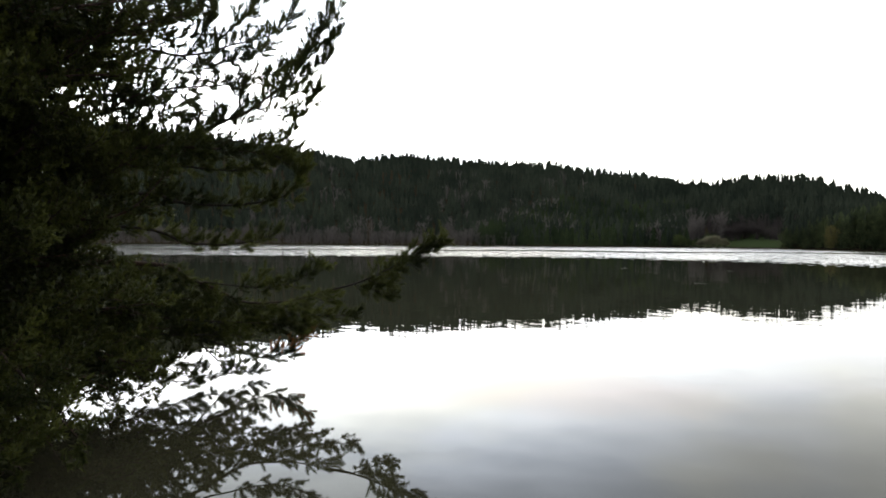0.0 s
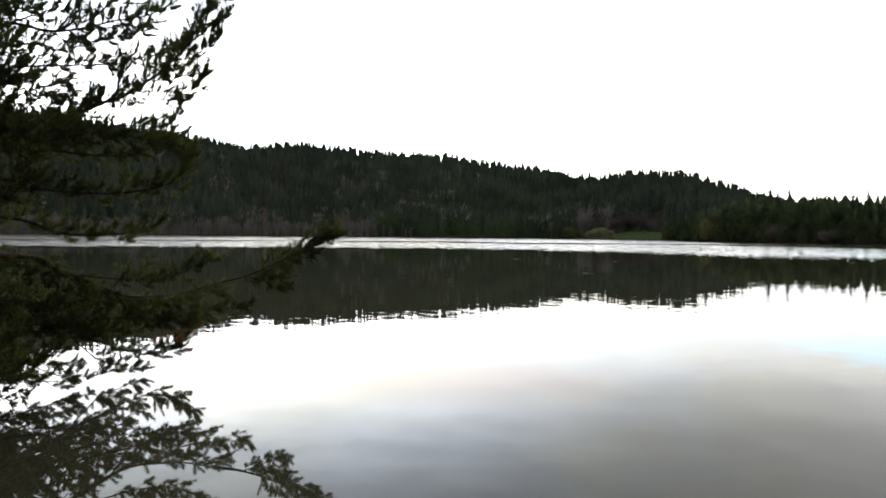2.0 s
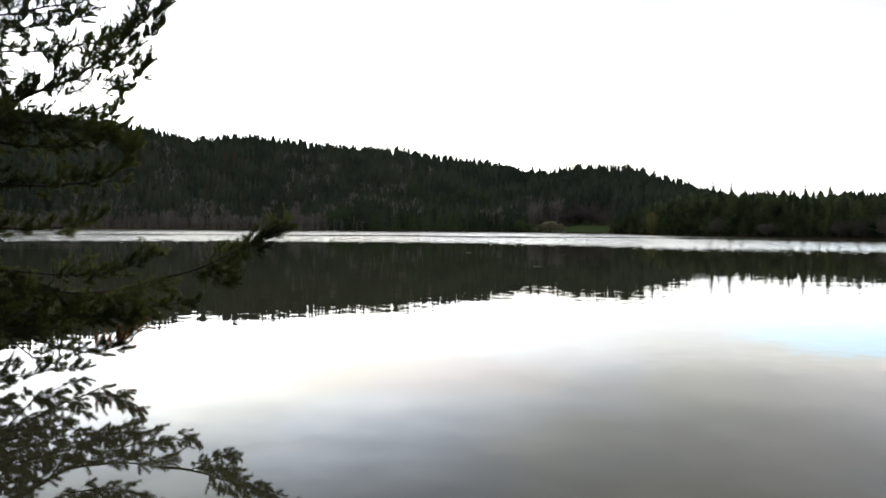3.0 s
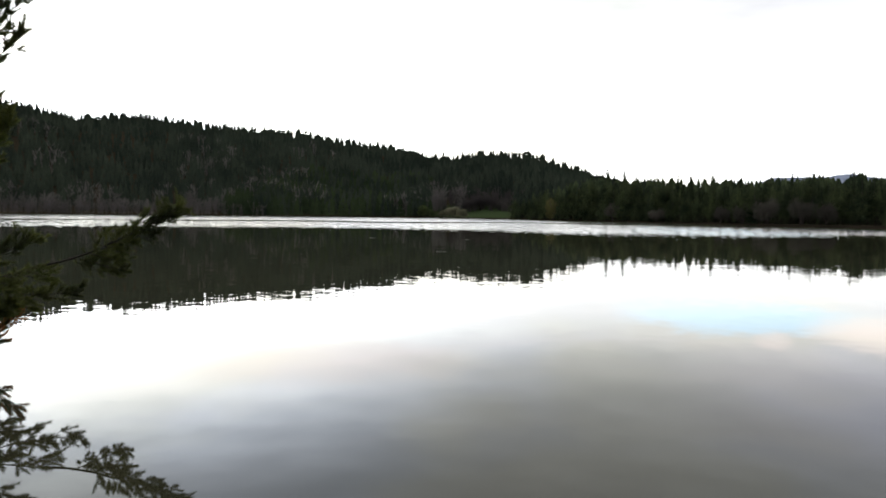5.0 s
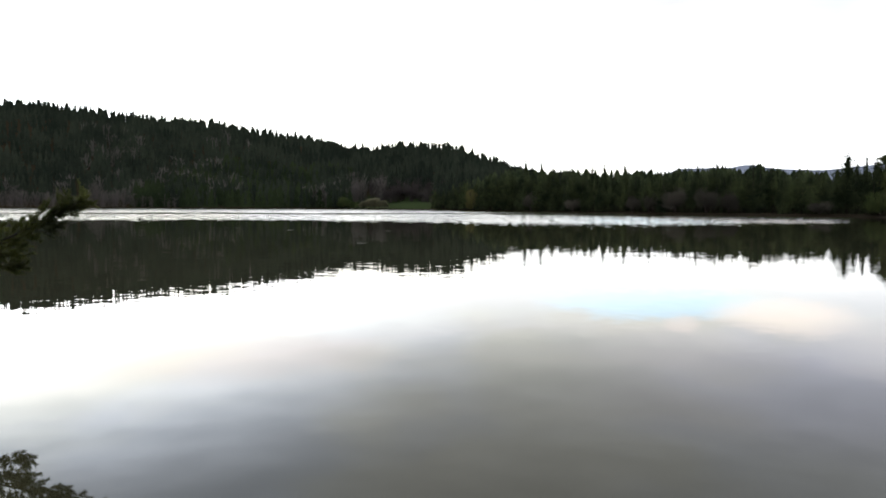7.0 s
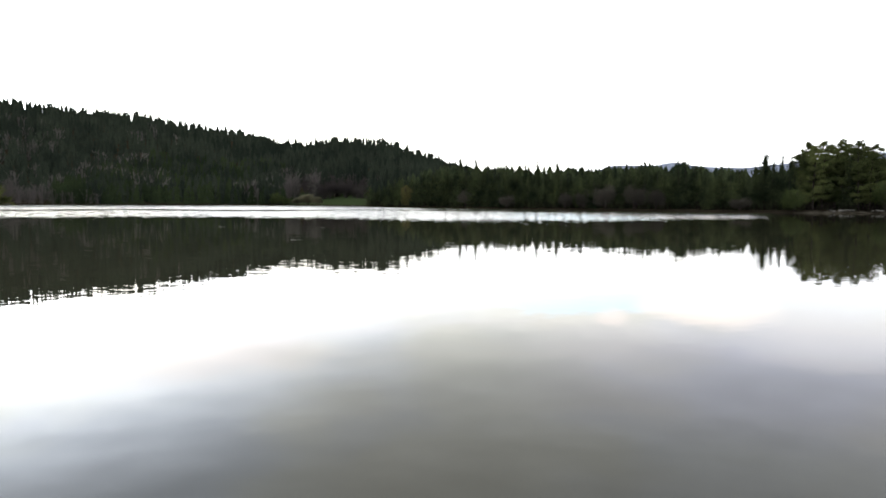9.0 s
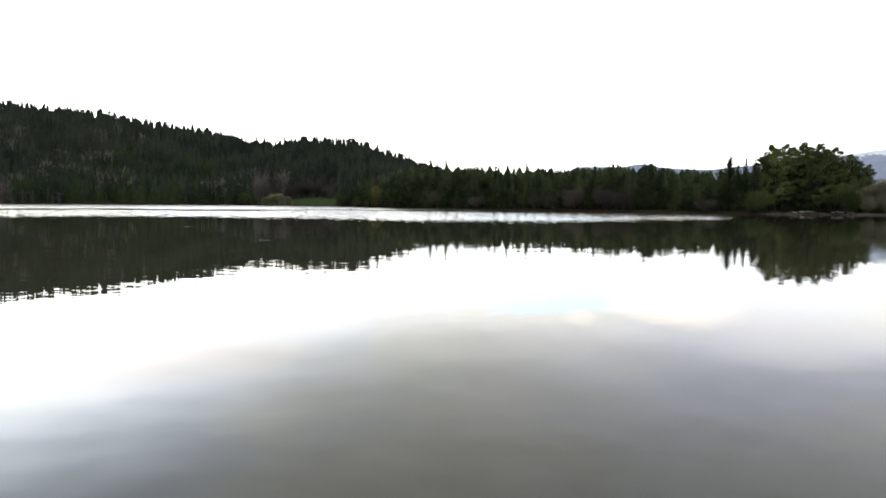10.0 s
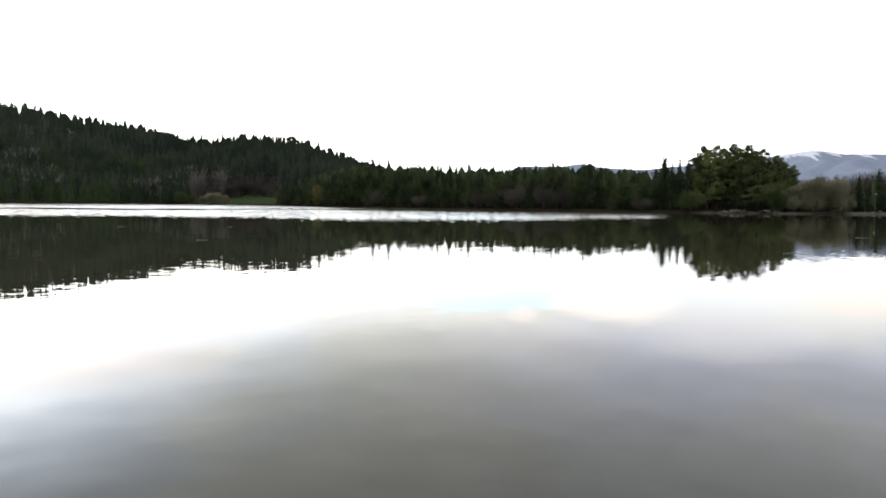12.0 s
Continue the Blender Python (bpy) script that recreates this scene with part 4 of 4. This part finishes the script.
    limb(tree, bow([on_trunk(3.9)] + over(8.7, (-30.3, 13.8), (-28.5, 14.3), (-25.4, 15.1), (-23.8, 15.2), (-22.6, 15.8), (-21.1, 16.6), (-20.0, 18.4)), 4), 0.052, rng, 0.42, 0.35, gap=0.075, taper=0.3)
    limb(tree, bow(over(8.75, (-25.4, 15.1), (-24.4, 15.9), (-23.7, 16.6), (-23.0, 18.2)), 4), 0.024, rng, 0.35, 0.3, gap=0.07)
    limb(tree, bow([on_trunk(3.3)] + over(8.9, (-26.3, 11.8), (-23.8, 12.5), (-21.7, 13.0), (-19.7, 12.8)), 4), 0.022, rng, 0.42, 0.3, gap=0.06)
    limb(tree, bow([on_trunk(3.2)] + over(9.0, (-27.0, 10.5), (-24.5, 10.3), (-22.3, 10.3), (-20.6, 9.4)), 4), 0.022, rng, 0.40, 0.3, gap=0.06)
    # the level limbs before the far hill
    limb(tree, bow([on_trunk(2.9)] + over(8.6, (-27.0, 6.5), (-23.8, 7.0), (-20.7, 7.2), (-17.6, 7.2), (-14.7, 7.0), (-12.4, 6.5)), 4), 0.028, rng, 0.34, 0.3, taper=0.3, gap=0.05, bare=0.05, lift=0.2)
    limb(tree, bow([on_trunk(2.6)] + over(8.9, (-25.6, 5.5), (-21.9, 5.8), (-18.4, 5.6), (-15.9, 5.7), (-12.8, 7.0)), 4), 0.022, rng, 0.3, 0.35, taper=0.4, gap=0.06, bare=0.1, lift=0.25)
    limb(tree, bow([on_trunk(2.2)] + over(8.4, (-24.5, 3.5), (-21.3, 3.0), (-18.4, 2.8), (-15.5, 3.0), (-12.9, 3.7), (-11.7, 5.1), (-11.2, 6.2)), 4), 0.024, rng, 0.36, 0.35, taper=0.45, gap=0.06, bare=0.1)
    limb(tree, bow([on_trunk(1.9)] + over(8.9, (-24.5, 1.0), (-20.5, -0.1), (-17.9, -0.3), (-15.9, -0.1), (-13.7, 0.6)), 4), 0.022, rng, 0.36, 0.35, taper=0.4, gap=0.07, bare=0.15)
    # the long limb that dips over the lake and lifts its tip, with hanging twigs
    limb(tree, bow([on_trunk(1.8)] + over(9.5, (-22.8, -1.8), (-20.7, -2.7), (-18.3, -3.7), (-16.1, -4.8), (-13.9, -4.9), (-12.0, -4.7), (-9.6, -4.0)), 4), 0.036, rng, 0.5, 0.3, droop=0.85, taper=0.3, gap=0.075, bare=0.3)
    limb(tree, bow(over(9.64, (-9.6, -4.0), (-6.9, -3.3), (-3.1, -1.5), (-0.4, 0.3)), 6), 0.018, rng, 0.5, 0.3, droop=0.45, taper=0.7, gap=0.04, bare=0.08, lift=0.3)
    limb(tree, bow(over(9.3, (-19.1, -3.2), (-15.9, -3.6), (-12.9, -3.5), (-10.0, -2.2)), 5), 0.012, rng, 0.3, 0.25, taper=0.5, gap=0.055, bare=0.1)
    limb(tree, bow(over(9.66, (-7.6, -3.4), (-5.8, -3.9), (-4.2, -4.4)), 5), 0.008, rng, 0.26, 0.1, droop=0.4, gap=0.05, bare=0.1)
    limb(tree, bow(over(9.6, (-13.9, -4.9), (-12.0, -5.9), (-9.4, -6.0), (-7.2, -5.9)), 5), 0.010, rng, 0.3, 0.1, droop=0.35, gap=0.055, bare=0.1)
    limb(tree, bow(over(9.6, (-17.0, -4.4), (-15.0, -6.2), (-12.6, -6.9), (-10.6, -6.7)), 5), 0.010, rng, 0.32, 0.1, droop=0.35, gap=0.055, bare=0.1)
    # the low limbs over the water, one with dried tips
    limb(tree, bow([on_trunk(1.2)] + over(9.9, (-22.6, -5.5), (-20.5, -6.9), (-17.6, -8.2), (-15.6, -9.0), (-13.9, -9.3), (-12.3, -8.9)), 4), 0.024, rng, 0.34, 0.5, taper=0.4, gap=0.075, bare=0.15)
    limb(tree, bow(over(10.0, (-14.6, -9.2), (-13.2, -9.0), (-12.0, -8.4), (-11.0, -7.4)), 4), 0.009, rng, 0.3, 0.1, dead=0.75, taper=0.4, gap=0.06, bare=0.1)
    limb(tree, bow(over(9.9, (-19.5, -7.8), (-17.9, -9.4), (-16.7, -9.9), (-15.1, -10.4)), 4), 0.010, rng, 0.24, 0.3, gap=0.08)
    limb(tree, bow([on_trunk(1.0)] + over(9.4, (-27.0, -7.0), (-24.5, -8.2), (-22.2, -9.2), (-20.1, -9.6)), 4), 0.020, rng, 0.42, 0.35, gap=0.08)
    limb(tree, bow([on_trunk(0.9)] + over(9.2, (-27.0, -9.0), (-24.5, -9.9), (-22.2, -10.6), (-19.6, -10.9)), 4), 0.020, rng, 0.40, 0.35, gap=0.09)
    limb(tree, bow(over(9.5, (-22.6, -9.2), (-20.4, -10.4), (-18.4, -10.6), (-16.8, -10.3)), 4), 0.008, rng, 0.22, 0.4, gap=0.1)
    # the dense low limbs behind the long one, over their own mirror image
    for i in range(8):
        az, el = -20.0 + 8.0 * (i + rng.rand()) / 8, -7.6 + 3.2 * rng.rand()
        tip = where(az, el, 9.6 + 0.9 * rng.rand())
        p = on_trunk(1.0 + 0.7 * rng.rand())
        mid = p.lerp(tip, 0.6) + Vector((0.1 * rng.normal(), 0.1 * rng.normal(), -0.08))
        limb(tree, bow([p, mid, tip], 5), 0.022, rng, 0.42, 0.45, droop=0.2, gap=0.08, per=46, wide=0.0055)
    # the limbs behind and between them, thicker towards the trunk
    for i in range(64):
        el = -10.5 + 31.5 * (i + rng.rand()) / 64
        edge = float(np.interp(el, (-11, -8, -5, -2.5, -0.5, 1, 3, 6, 9, 13, 20), (-20.5, -20, -18.5, -19.5, -25.5, -25, -21.5, -20, -20.5, -21, -18)))
        short = i % 3 == 0
        az = edge - (7 + 5 * rng.rand() if short else 6.5 * rng.rand() ** 1.1)
        d = 7.6 + 2.2 * rng.rand()
        tip = where(az, el, d)
        lower = 0.5 + 0.9 * rng.rand() if el > 7 else 0.5 - 0.9 * rng.rand()
        p = on_trunk(min(8.5, max(0.6, tip.z - lower)))
        reach = (tip - p).length
        sway = Vector((rng.normal(), rng.normal(), 0.8 * rng.normal())) * 0.09 * reach
        dip = Vector((0, 0, 0.06 * reach))
        line = [p, p.lerp(tip, 0.35) + sway * 0.7 - dip * 0.5, p.lerp(tip, 0.72) + sway - dip, tip]
        limb(tree, bow(line, 5), 0.012 + 0.007 * reach, rng, 0.55, 0.08 if short else 0.3, gap=0.09, per=20, wide=0.010)
    # the dense upper crown on the landward side
    for i in range(60):
        el = -10.0 + 31.0 * (i + rng.rand()) / 60
        tip = where(-36 + 10.0 * rng.rand(), el, 6.9 + 2.4 * rng.rand())
        p = on_trunk(min(8.5, max(0.6, tip.z - 0.2 - 0.6 * rng.rand())))
        mid = p.lerp(tip, 0.5) + Vector((0.12 * rng.normal(), 0.12 * rng.normal(), -0.1))
        limb(tree, bow([p, mid, tip], 5), 0.025, rng, 0.62, 0.1, gap=0.085, taper=0.4, per=10, wide=0.02)
    # low skirts beside the bank
    for i in range(36):
        az, d = (-34.5 + 9.0 * rng.rand(), 5.4 + 2.2 * rng.rand()) if i < 14 else (-35 + 13.0 * rng.rand(), 7.4 + 2.2 * rng.rand())
        tip = where(az, 0, d)
        tip.z = 0.12 + 0.5 * rng.rand()
        p = on_trunk(0.7 + 0.7 * rng.rand())
        mid = p.lerp(tip, 0.5) + Vector((0.15 * rng.normal(), 0.15 * rng.normal(), 0.1))
        limb(tree, bow([p, mid, tip], 5), 0.03, rng, 0.55, 0.2, gap=0.09, per=16, wide=0.012)
    # the far and landward sides of the crown, whorl on whorl
    z = 1.2
    while z < 8.8:
        for a in range(4):
            ang = radians(rng.rand() * 360)
            reach = (2.9 if z < 5 else 2.9 * (9.3 - z) / 4.3) * (0.55 + 0.45 * rng.rand())
            w = Vector((math.sin(ang), math.cos(ang), 0))
            p = on_trunk(z)
            tip = p + w * reach + Vector((0, 0, reach * (0.05 + 0.25 * rng.rand())))
            mid = p + w * reach * 0.5 + Vector((0, 0, -0.06 * reach))
            # the open water in front stays free
            if math.degrees(math.atan2(tip.x, tip.y)) > -24 or tip.y < 3.5:
                continue
            limb(tree, bow([p, mid, tip], 5), 0.012 + 0.009 * reach, rng, 0.55, 0.15, gap=0.14, per=8, wide=0.015)
        z += 0.3


build_near_pine()
